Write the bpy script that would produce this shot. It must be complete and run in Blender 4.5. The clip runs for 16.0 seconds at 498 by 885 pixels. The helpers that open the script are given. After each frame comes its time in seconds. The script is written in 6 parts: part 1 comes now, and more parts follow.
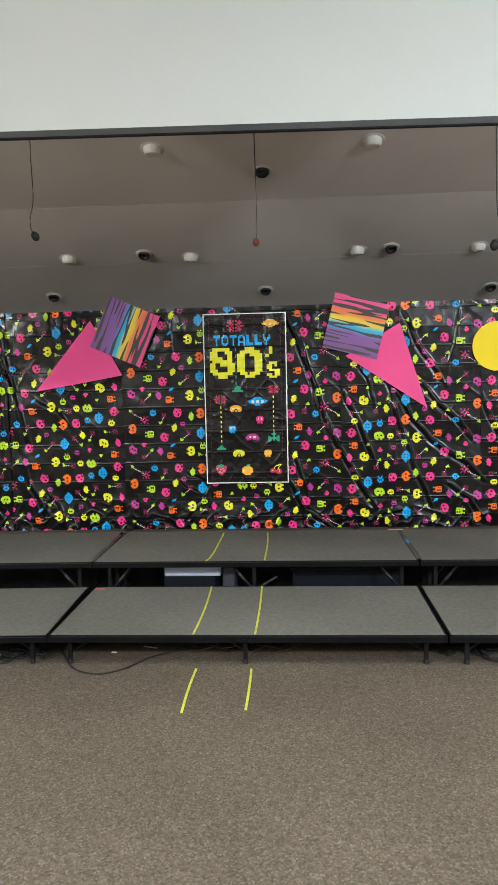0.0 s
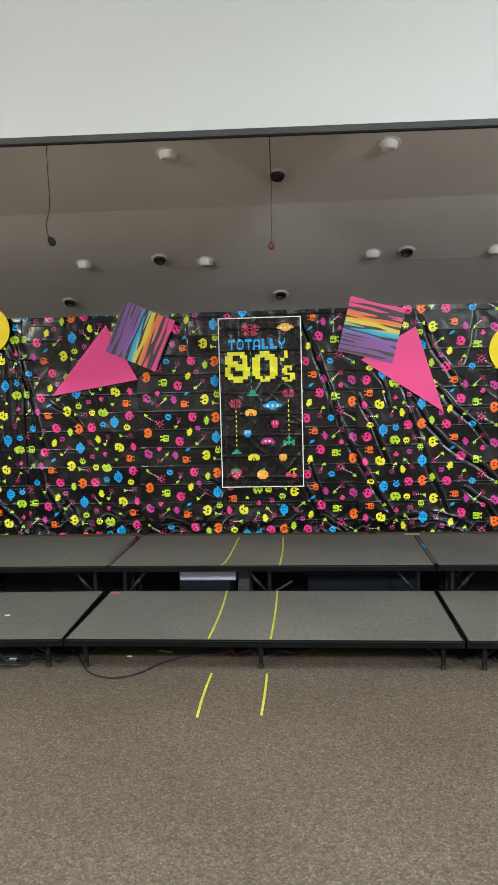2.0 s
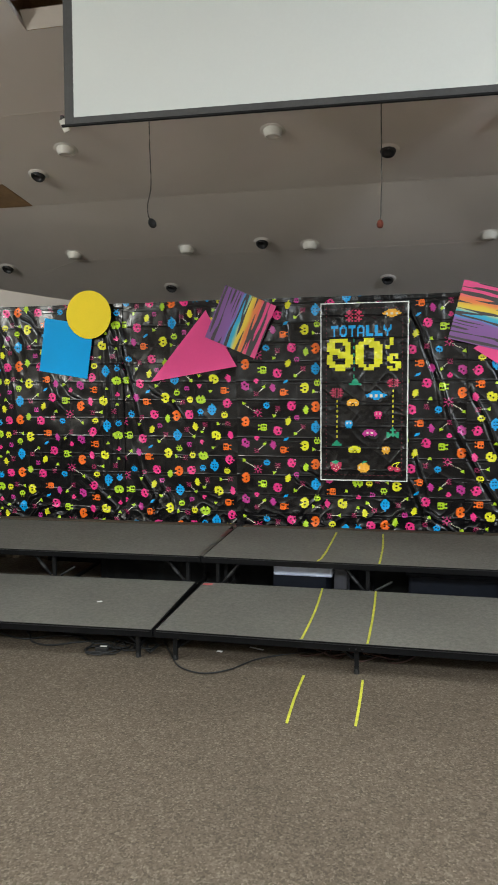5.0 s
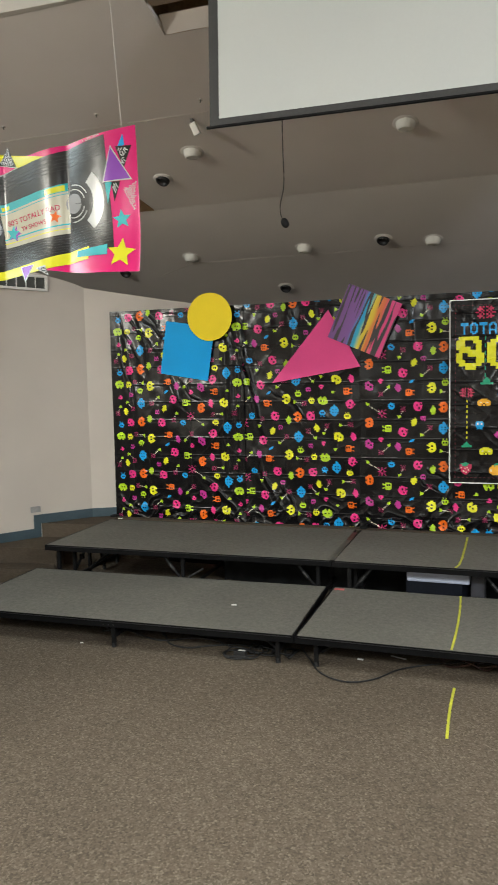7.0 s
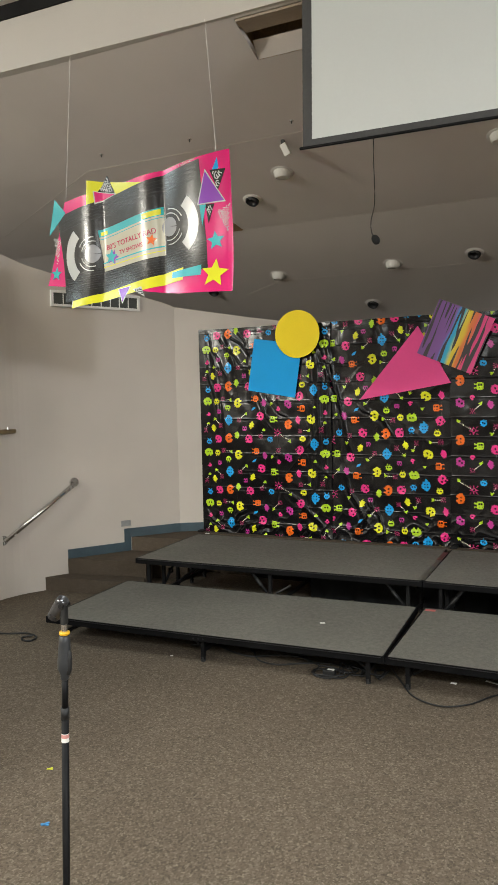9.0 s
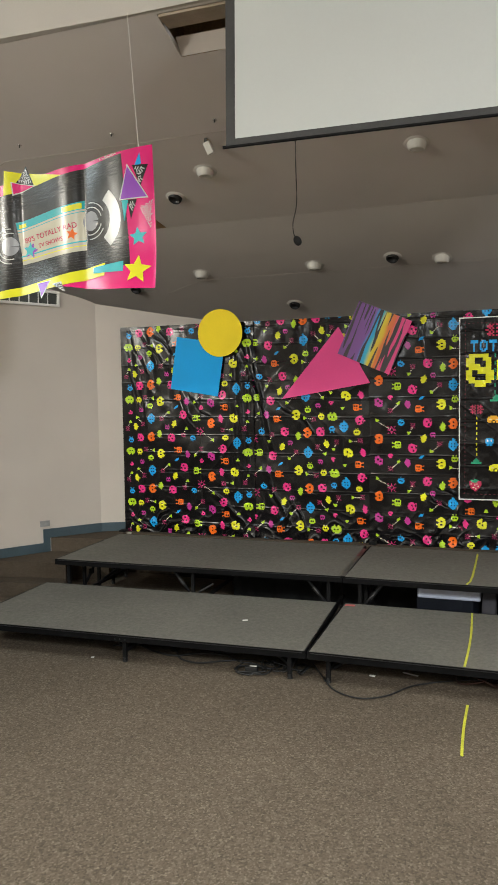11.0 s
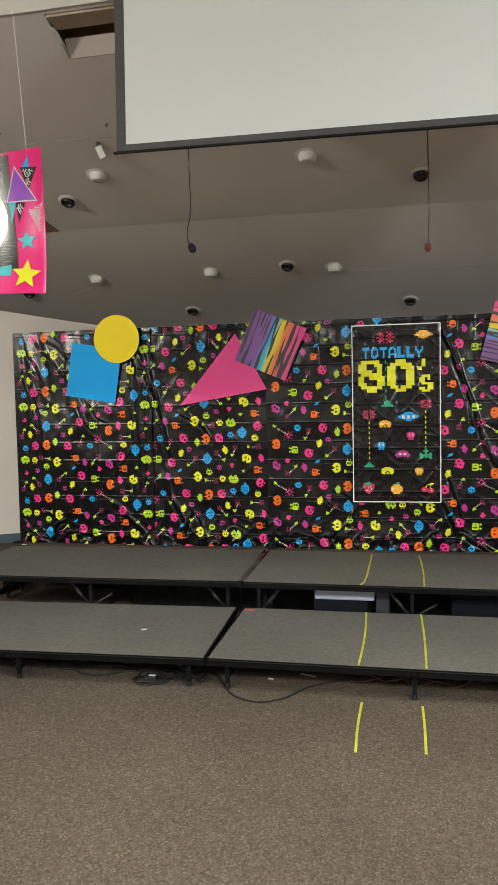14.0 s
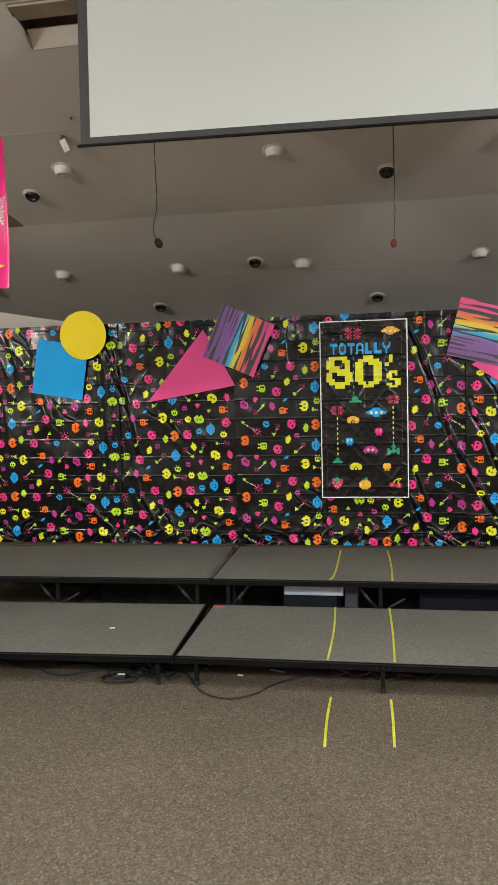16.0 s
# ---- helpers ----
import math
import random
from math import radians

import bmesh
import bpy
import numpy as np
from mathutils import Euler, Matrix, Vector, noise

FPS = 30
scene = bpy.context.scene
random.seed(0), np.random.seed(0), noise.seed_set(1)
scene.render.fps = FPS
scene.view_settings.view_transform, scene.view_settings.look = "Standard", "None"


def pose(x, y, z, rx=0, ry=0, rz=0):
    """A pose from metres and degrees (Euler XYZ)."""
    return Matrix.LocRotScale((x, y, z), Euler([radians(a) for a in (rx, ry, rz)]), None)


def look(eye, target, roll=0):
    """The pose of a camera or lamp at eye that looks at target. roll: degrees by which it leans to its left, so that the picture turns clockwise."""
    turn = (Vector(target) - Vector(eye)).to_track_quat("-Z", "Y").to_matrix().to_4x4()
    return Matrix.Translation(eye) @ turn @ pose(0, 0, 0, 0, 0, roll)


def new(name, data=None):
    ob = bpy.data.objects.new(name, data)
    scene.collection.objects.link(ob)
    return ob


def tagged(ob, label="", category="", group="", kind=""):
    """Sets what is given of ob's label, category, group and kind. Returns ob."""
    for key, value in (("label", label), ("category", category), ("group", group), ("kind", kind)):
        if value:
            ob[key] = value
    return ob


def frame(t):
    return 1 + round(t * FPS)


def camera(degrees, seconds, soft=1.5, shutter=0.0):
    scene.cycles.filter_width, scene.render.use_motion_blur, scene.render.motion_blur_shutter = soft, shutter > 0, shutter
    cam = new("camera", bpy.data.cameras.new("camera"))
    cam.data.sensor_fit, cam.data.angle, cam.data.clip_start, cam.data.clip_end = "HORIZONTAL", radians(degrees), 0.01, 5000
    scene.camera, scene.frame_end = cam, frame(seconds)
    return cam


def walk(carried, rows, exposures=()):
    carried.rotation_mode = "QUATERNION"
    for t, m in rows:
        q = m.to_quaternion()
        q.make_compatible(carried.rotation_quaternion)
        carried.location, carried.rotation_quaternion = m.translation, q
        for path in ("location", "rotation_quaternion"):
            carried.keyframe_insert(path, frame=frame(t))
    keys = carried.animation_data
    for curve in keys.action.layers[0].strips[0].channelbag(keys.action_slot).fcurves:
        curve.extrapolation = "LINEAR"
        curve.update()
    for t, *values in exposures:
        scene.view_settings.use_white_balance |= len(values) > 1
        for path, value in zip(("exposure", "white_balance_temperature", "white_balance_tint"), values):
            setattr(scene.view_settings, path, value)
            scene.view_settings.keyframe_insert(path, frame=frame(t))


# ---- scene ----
cam = camera(37.4, 16.0, soft=1.5, shutter=0.5)
PATH = [
    (0, (0.089, -0.003, 1.723), (-0.042, 1.986, 1.557), -1.3),
    (0.5, (0.093, -0.002, 1.707), (-0.047, 1.987, 1.551), -1.3),
    (1, (0.092, -0.005, 1.722), (-0.055, 1.984, 1.566), -1.3),
    (1.5, (0.089, -0.004, 1.726), (-0.07, 1.983, 1.572), -1.3),
    (2, (0.082, 0.006, 1.719), (-0.088, 1.993, 1.566), -1.4),
    (2.5, (0.063, 0.018, 1.718), (-0.113, 2.004, 1.56), -1.3),
    (3, (0.061, 0.022, 1.717), (-0.132, 2.006, 1.553), -1.2),
    (3.2, (0.06, 0.03, 1.714), (-0.141, 2.013, 1.55), -1.2),
    (5.3, (0.058, 0.273, 1.704), (-0.417, 2.207, 1.521), -0.7),
    (5.5, (0.015, 0.289, 1.707), (-0.48, 2.217, 1.517), -0.9),
    (6, (-0.113, 0.27, 1.711), (-0.656, 2.185, 1.518), -1.0),
    (6.5, (-0.246, 0.24, 1.72), (-0.836, 2.142, 1.531), -1.0),
    (7, (-0.299, 0.225, 1.723), (-0.953, 2.107, 1.548), -1.2),
    (7.5, (-0.324, 0.237, 1.73), (-1.059, 2.09, 1.573), -1.1),
    (8, (-0.365, 0.219, 1.73), (-1.207, 2.027, 1.591), -1.3),
    (8.2, (-0.362, 0.2, 1.733), (-1.237, 1.994, 1.598), -1.3),
    (10.3, (-0.345, 0.182, 1.733), (-1.083, 2.038, 1.612), -1.1),
    (10.5, (-0.347, 0.18, 1.735), (-1.057, 2.046, 1.608), -1.0),
    (11, (-0.349, 0.183, 1.723), (-1.011, 2.066, 1.591), -0.9),
    (11.5, (-0.343, 0.185, 1.723), (-0.956, 2.083, 1.586), -0.8),
    (12, (-0.334, 0.191, 1.727), (-0.894, 2.106, 1.589), -0.9),
    (12.5, (-0.316, 0.195, 1.731), (-0.826, 2.124, 1.598), -1.0),
    (13, (-0.304, 0.19, 1.733), (-0.771, 2.13, 1.607), -1.1),
    (13.5, (-0.295, 0.188, 1.732), (-0.732, 2.136, 1.609), -1.2),
    (14, (-0.301, 0.187, 1.734), (-0.712, 2.14, 1.611), -1.2),
    (14.5, (-0.306, 0.195, 1.729), (-0.695, 2.153, 1.604), -1.2),
    (15, (-0.3, 0.198, 1.733), (-0.666, 2.16, 1.605), -1.2),
    (15.5, (-0.29, 0.197, 1.737), (-0.635, 2.162, 1.604), -1.3),
    (16, (-0.29, 0.203, 1.725), (-0.622, 2.171, 1.593), -1.4),
]
walk(cam, [(t, look(eye, target, roll)) for t, eye, target, roll in PATH],
     exposures=[(0, -0.03, 6150, 8), (3.2, -0.06, 6150, 8), (6.0, -0.2, 6280, 7), (8.0, -0.22, 6550, 9), (11.5, -0.26, 6550, 9), (14, -0.2, 6550, 9), (16, -0.18, 6600, 9)])

# ---- world and lights ----
world = bpy.data.worlds.new("world")
scene.world = world
world.use_nodes = True
world.node_tree.nodes["Background"].inputs[0].default_value = (0.9, 0.95, 1.0, 1)
world.node_tree.nodes["Background"].inputs[1].default_value = 0.05


def lamp(name, x, y, z, watts, radius, color=(1.0, 0.93, 0.84)):
    data = bpy.data.lights.new(name, "POINT")
    data.energy, data.shadow_soft_size, data.color = watts, radius, color
    ob = new(name, data)
    ob.matrix_world = pose(x, y, z)
    return ob


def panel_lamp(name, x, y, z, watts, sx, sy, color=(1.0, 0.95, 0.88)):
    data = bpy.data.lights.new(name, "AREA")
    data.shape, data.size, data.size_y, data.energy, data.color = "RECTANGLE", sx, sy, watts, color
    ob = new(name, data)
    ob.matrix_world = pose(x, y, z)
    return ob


def downlight(name, x, y, z, watts, degrees, color):
    data = bpy.data.lights.new(name, "SPOT")
    data.energy, data.spot_size, data.spot_blend, data.shadow_soft_size, data.color = watts, math.radians(degrees), 0.6, 0.12, color
    ob = new(name, data)
    ob.matrix_world = pose(x, y, z)
    return ob


# unseen hall lights: a side lamp either way, placed by ceiling shadows, added panels, downlights before the stage
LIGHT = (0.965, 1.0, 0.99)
lamp("hall_lamp_left", -6.7, -2.4, 3.95, 990, 0.34, (1.0, 0.97, 0.88))
lamp("hall_lamp_right", 6.4, -2.4, 3.95, 1200, 0.4, (0.945, 1.0, 1.07))
# low right panel follows the banner's wall shadow; its mirror and rear pair are fill
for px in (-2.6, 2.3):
    panel_lamp("unseen_low_panel", px, -1.4, 3.6, 185, 0.9, 0.4, LIGHT)
    panel_lamp("added_ceiling_panel", px, -5.2, 4.38, 70, 1.2, 0.6, LIGHT)
# cool panel added so that the banner's lower part reflects a bluish glare
panel_lamp("added_ceiling_panel", -6.0, 2.0, 4.38, 100, 1.9, 0.5, (0.8, 0.95, 1.0))
# one more added fill panel
panel_lamp("added_ceiling_panel", 2.3, 1.3, 4.38, 95, 1.2, 0.6, LIGHT)
for px in (-2.3, -0.15, 2.0):
    downlight("hall_downlight", px, 2.8, 4.38, 165, 92, LIGHT)


# ---- materials ----
def material(name, base, rough=0.6, metal=0.0, spread=0.12, scale=6.0, grain=60.0, bump=0.15, depth=0.002, coat=0.0, spec=0.5, dark=None):
    """A surface with stains at one scale and grain at another."""
    m = bpy.data.materials.new(name)
    m.use_nodes = True
    n, l = m.node_tree.nodes, m.node_tree.links
    b = n["Principled BSDF"]
    b.inputs["Metallic"].default_value = metal
    b.inputs["Coat Weight"].default_value = coat
    b.inputs["Specular IOR Level"].default_value = spec
    where = n.new("ShaderNodeTexCoord")
    big = n.new("ShaderNodeTexNoise")
    big.inputs["Scale"].default_value, big.inputs["Detail"].default_value = scale, 4
    fine = n.new("ShaderNodeTexNoise")
    fine.inputs["Scale"].default_value, fine.inputs["Detail"].default_value = grain, 3
    for t in (big, fine):
        l.new(where.outputs["Object"], t.inputs["Vector"])
    add = n.new("ShaderNodeMath")
    add.operation = "MULTIPLY_ADD"
    add.inputs[1].default_value, add.inputs[2].default_value = 0.45, 0.28
    l.new(fine.outputs["Fac"], add.inputs[0])
    tot = n.new("ShaderNodeMath")
    tot.operation = "MULTIPLY"
    l.new(big.outputs["Fac"], tot.inputs[0])
    l.new(add.outputs[0], tot.inputs[1])
    ramp = n.new("ShaderNodeValToRGB")
    lo = dark if dark else tuple(c * (1 - 2 * spread) for c in base)
    hi = tuple(min(1, c * (1 + spread)) for c in base)
    ramp.color_ramp.elements[0].position, ramp.color_ramp.elements[1].position = 0.12, 0.38
    ramp.color_ramp.elements[0].color, ramp.color_ramp.elements[1].color = (*lo, 1), (*hi, 1)
    l.new(tot.outputs[0], ramp.inputs[0])
    l.new(ramp.outputs[0], b.inputs["Base Color"])
    r = n.new("ShaderNodeMapRange")
    r.inputs["To Min"].default_value, r.inputs["To Max"].default_value = max(0.03, rough - 0.08), min(1, rough + 0.08)
    l.new(big.outputs["Fac"], r.inputs[0])
    l.new(r.outputs[0], b.inputs["Roughness"])
    if bump:
        bp = n.new("ShaderNodeBump")
        bp.inputs["Strength"].default_value, bp.inputs["Distance"].default_value = bump, depth
        l.new(fine.outputs["Fac"], bp.inputs["Height"])
        l.new(bp.outputs[0], b.inputs["Normal"])
    return m


def carpet_material(name, stops, scale, fine, relief=0.22, tufts=0.22):
    """Cut-pile carpet: flecks of several yarn colours and a soft pile."""
    m = bpy.data.materials.new(name)
    m.use_nodes = True
    n, l = m.node_tree.nodes, m.node_tree.links
    b = n["Principled BSDF"]
    b.inputs["Roughness"].default_value = 0.95
    b.inputs["Specular IOR Level"].default_value = 0.15
    where = n.new("ShaderNodeTexCoord")
    fleck = n.new("ShaderNodeTexNoise")
    fleck.inputs["Scale"].default_value, fleck.inputs["Detail"].default_value, fleck.inputs["Roughness"].default_value = scale, 3, 0.65
    pile = n.new("ShaderNodeTexNoise")
    pile.inputs["Scale"].default_value, pile.inputs["Detail"].default_value = fine, 2
    brushed = n.new("ShaderNodeMapping")
    brushed.inputs["Scale"].default_value = (0.85, 0.7, 1.0)
    l.new(where.outputs["Object"], brushed.inputs[0])
    worn = n.new("ShaderNodeTexNoise")
    worn.inputs["Scale"].default_value, worn.inputs["Detail"].default_value = 1.1, 5
    for t in (fleck, pile):
        l.new(brushed.outputs[0], t.inputs["Vector"])
    l.new(where.outputs["Object"], worn.inputs["Vector"])
    ramp = n.new("ShaderNodeValToRGB")
    e = ramp.color_ramp.elements
    while len(e) < len(stops):
        e.new(0.5)
    for el, (p, c) in zip(e, stops):
        el.position, el.color = p, (*c, 1)
    tuft = n.new("ShaderNodeTexVoronoi")
    tuft.inputs["Scale"].default_value = fine * 0.55
    l.new(brushed.outputs[0], tuft.inputs["Vector"])
    one = n.new("ShaderNodeSeparateColor")
    l.new(tuft.outputs["Color"], one.inputs[0])
    half = n.new("ShaderNodeMath")
    half.operation = "MULTIPLY_ADD"
    half.inputs[1].default_value = tufts
    l.new(one.outputs[0], half.inputs[0])
    rest = n.new("ShaderNodeMath")
    rest.operation = "MULTIPLY"
    rest.inputs[1].default_value = 1 - tufts
    l.new(fleck.outputs["Fac"], rest.inputs[0])
    l.new(rest.outputs[0], half.inputs[2])
    l.new(half.outputs[0], ramp.inputs[0])
    mul = n.new("ShaderNodeMix")
    mul.data_type, mul.blend_type = "RGBA", "MULTIPLY"
    mul.inputs[0].default_value = 1.0
    wr = n.new("ShaderNodeMapRange")
    wr.inputs["From Min"].default_value, wr.inputs["From Max"].default_value = 0.3, 0.7
    wr.inputs["To Min"].default_value, wr.inputs["To Max"].default_value = 0.86, 1.1
    l.new(worn.outputs["Fac"], wr.inputs[0])
    l.new(ramp.outputs[0], mul.inputs[6])
    blot = n.new("ShaderNodeTexNoise")
    blot.inputs["Scale"].default_value, blot.inputs["Detail"].default_value, blot.inputs["Roughness"].default_value = 26, 3, 0.7
    l.new(where.outputs["Object"], blot.inputs["Vector"])
    br = n.new("ShaderNodeMapRange")
    br.inputs["From Min"].default_value, br.inputs["From Max"].default_value = 0.3, 0.7
    br.inputs["To Min"].default_value, br.inputs["To Max"].default_value = 1 - 0.85 * relief, 1 + 0.75 * relief
    l.new(blot.outputs["Fac"], br.inputs[0])
    both = n.new("ShaderNodeMath")
    both.operation = "MULTIPLY"
    l.new(wr.outputs[0], both.inputs[0])
    l.new(br.outputs[0], both.inputs[1])
    l.new(both.outputs[0], mul.inputs[7])
    l.new(mul.outputs[2], b.inputs["Base Color"])
    bp = n.new("ShaderNodeBump")
    bp.inputs["Strength"].default_value, bp.inputs["Distance"].default_value = relief, 0.004
    l.new(pile.outputs["Fac"], bp.inputs["Height"])
    l.new(bp.outputs[0], b.inputs["Normal"])
    return m


def zebra_material(name, size):
    """Printed card: black wandering stripes over a rainbow that runs along local x."""
    m = bpy.data.materials.new(name)
    m.use_nodes = True
    n, l = m.node_tree.nodes, m.node_tree.links
    b = n["Principled BSDF"]
    b.inputs["Roughness"].default_value = 0.5
    where = n.new("ShaderNodeTexCoord")
    sep = n.new("ShaderNodeSeparateXYZ")
    l.new(where.outputs["Object"], sep.inputs[0])
    wob = n.new("ShaderNodeTexNoise")
    wob.inputs["Scale"].default_value = 5.0
    l.new(where.outputs["Object"], wob.inputs["Vector"])
    fac = n.new("ShaderNodeMath")
    fac.operation = "MULTIPLY_ADD"
    fac.inputs[1].default_value, fac.inputs[2].default_value = 1 / size, 0.5
    l.new(sep.outputs[0], fac.inputs[0])
    wa = n.new("ShaderNodeMath")
    wa.operation = "MULTIPLY_ADD"
    wa.inputs[1].default_value = 0.12
    l.new(wob.outputs["Fac"], wa.inputs[0])
    l.new(fac.outputs[0], wa.inputs[2])
    ramp = n.new("ShaderNodeValToRGB")
    e = ramp.color_ramp.elements
    stops = [(0.0, (0.2, 0.085, 0.25)), (0.42, (0.26, 0.11, 0.37)), (0.48, (0.03, 0.36, 0.72)), (0.55, (0.06, 0.5, 0.62)),
             (0.61, (0.85, 0.68, 0.06)), (0.67, (0.85, 0.6, 0.05)), (0.73, (0.85, 0.24, 0.06)), (0.79, (0.84, 0.2, 0.08)), (0.86, (0.82, 0.08, 0.24)), (1.0, (0.82, 0.08, 0.27))]
    while len(e) < len(stops):
        e.new(0.5)
    for el, (p, c) in zip(e, stops):
        el.position, el.color = p, (*c, 1)
    l.new(wa.outputs[0], ramp.inputs[0])
    stretch = n.new("ShaderNodeMapping")
    stretch.inputs["Scale"].default_value = (19.0 / size, 1.0, 1.25 / size)
    stretch.inputs["Rotation"].default_value = (0, math.radians(-7), 0)
    l.new(where.outputs["Object"], stretch.inputs[0])
    wave = n.new("ShaderNodeTexNoise")
    wave.inputs["Scale"].default_value, wave.inputs["Detail"].default_value, wave.inputs["Distortion"].default_value = 1.0, 0.6, 0.35
    l.new(stretch.outputs[0], wave.inputs["Vector"])
    cut = n.new("ShaderNodeMapRange")
    cut.inputs["From Min"].default_value, cut.inputs["From Max"].default_value = 0.458, 0.474
    l.new(wave.outputs["Fac"], cut.inputs[0])
    mix = n.new("ShaderNodeMix")
    mix.data_type = "RGBA"
    mix.inputs[6].default_value = (0.06, 0.052, 0.052, 1)
    l.new(cut.outputs[0], mix.inputs[0])
    l.new(ramp.outputs[0], mix.inputs[7])
    l.new(mix.outputs[2], b.inputs["Base Color"])
    return m


M_WALL = material("wall_paint", (0.54, 0.488, 0.428), 0.7, spread=0.05, scale=1.2, grain=180, bump=0.12)
M_CEIL = material("ceiling_paint", (0.6, 0.556, 0.518), 0.8, spread=0.05, scale=0.9, grain=160, bump=0.12)
M_FASCIA = material("fascia_paint", (0.47, 0.445, 0.405), 0.7, spread=0.03, scale=1.5, grain=140, bump=0.08)
M_SEAM = material("joint_tape", (0.52, 0.47, 0.42), 0.75, spread=0.08, scale=4)
M_SKIRT = material("baseboard_vinyl", (0.045, 0.075, 0.092), 0.45, spread=0.12, scale=5)
M_CARPET = carpet_material("carpet", [(0.24, (0.08, 0.062, 0.045)), (0.44, (0.108, 0.085, 0.062)), (0.62, (0.13, 0.104, 0.077)), (0.8, (0.195, 0.16, 0.118))], 115, 275, 0.17, 0.48)
# the floor's brown again, darkened in colour for the shade on the steps
M_STEP_SHADED = carpet_material("shaded_step_carpet", [(0.3, (0.068, 0.052, 0.038)), (0.5, (0.085, 0.066, 0.048)), (0.7, (0.11, 0.088, 0.066))], 110, 300, 0.12, 0.3)
M_DECK = carpet_material("deck_carpet", [(0.3, (0.118, 0.112, 0.097)), (0.5, (0.143, 0.136, 0.118)), (0.72, (0.17, 0.162, 0.142))], 40, 300, 0.08, 0.25)
M_BLACK = material("black_steel", (0.009, 0.009, 0.0095), 0.5, spread=0.25, scale=8, spec=0.13)
M_EDGE = material("black_edge_trim", (0.005, 0.005, 0.0055), 0.55, spread=0.2, scale=8, spec=0.08)
M_WORN = material("worn_steel", (0.045, 0.045, 0.046), 0.42, metal=0.8, spread=0.2, scale=20)
M_CHROME = material("brushed_steel", (0.68, 0.67, 0.65), 0.25, metal=1.0, spread=0.08, scale=20)
M_SCREEN = material("screen_cloth", (0.515, 0.54, 0.525), 0.85, spread=0.015, scale=0.8, bump=0.04)
M_BORDER = material("screen_border", (0.045, 0.045, 0.045), 0.7, spread=0.15, scale=4)
M_WHITE = material("white_enamel", (0.76, 0.75, 0.7), 0.5, spread=0.05, scale=5)
M_FLANGE = material("ceiling_flange", (0.62, 0.59, 0.55), 0.6, spread=0.05, scale=5)
M_DARKHOLE = material("black_baffle", (0.012, 0.012, 0.012), 0.5, spread=0.2, scale=10)
M_GLASS = material("dark_lens", (0.02, 0.02, 0.022), 0.3, spread=0.1, scale=10)
M_RUST = material("orange_foam", (0.14, 0.032, 0.018), 0.9, spread=0.2, scale=30)
M_CORD = material("grey_cord", (0.05, 0.048, 0.045), 0.6, spread=0.2, scale=20)
M_RUBBER = material("black_rubber", (0.012, 0.012, 0.012), 0.6, spread=0.2, scale=20)
M_STRING = material("white_string", (0.6, 0.58, 0.54), 0.8, spread=0.1, scale=20)
M_TAPE = material("yellow_tape", (0.6, 0.6, 0.05), 0.65, spread=0.16, scale=14)
M_REDTAPE = material("red_tape", (0.62, 0.13, 0.13), 0.6, spread=0.15, scale=14)
M_BLUETAPE = material("blue_tape", (0.06, 0.25, 0.5), 0.6, spread=0.15, scale=14)
M_PAPER = material("white_paper", (0.75, 0.74, 0.7), 0.8, spread=0.05, scale=10)
M_PEACH = material("peach_paper", (0.75, 0.42, 0.25), 0.8, spread=0.05, scale=10)
M_LID = material("pale_blue_lid", (0.5, 0.55, 0.68), 0.4, spread=0.06, scale=5)
M_BIN = material("dark_blue_bin", (0.006, 0.008, 0.014), 0.55, spread=0.15, scale=5, spec=0.2)
M_GRILLE = material("dark_grille", (0.06, 0.065, 0.055), 0.5, spread=0.15, scale=12)
M_WOOD = material("stained_board", (0.5, 0.36, 0.21), 0.6, spread=0.2, scale=6)
M_YRING = material("yellow_ring", (0.75, 0.42, 0.02), 0.4, spread=0.05, scale=10)


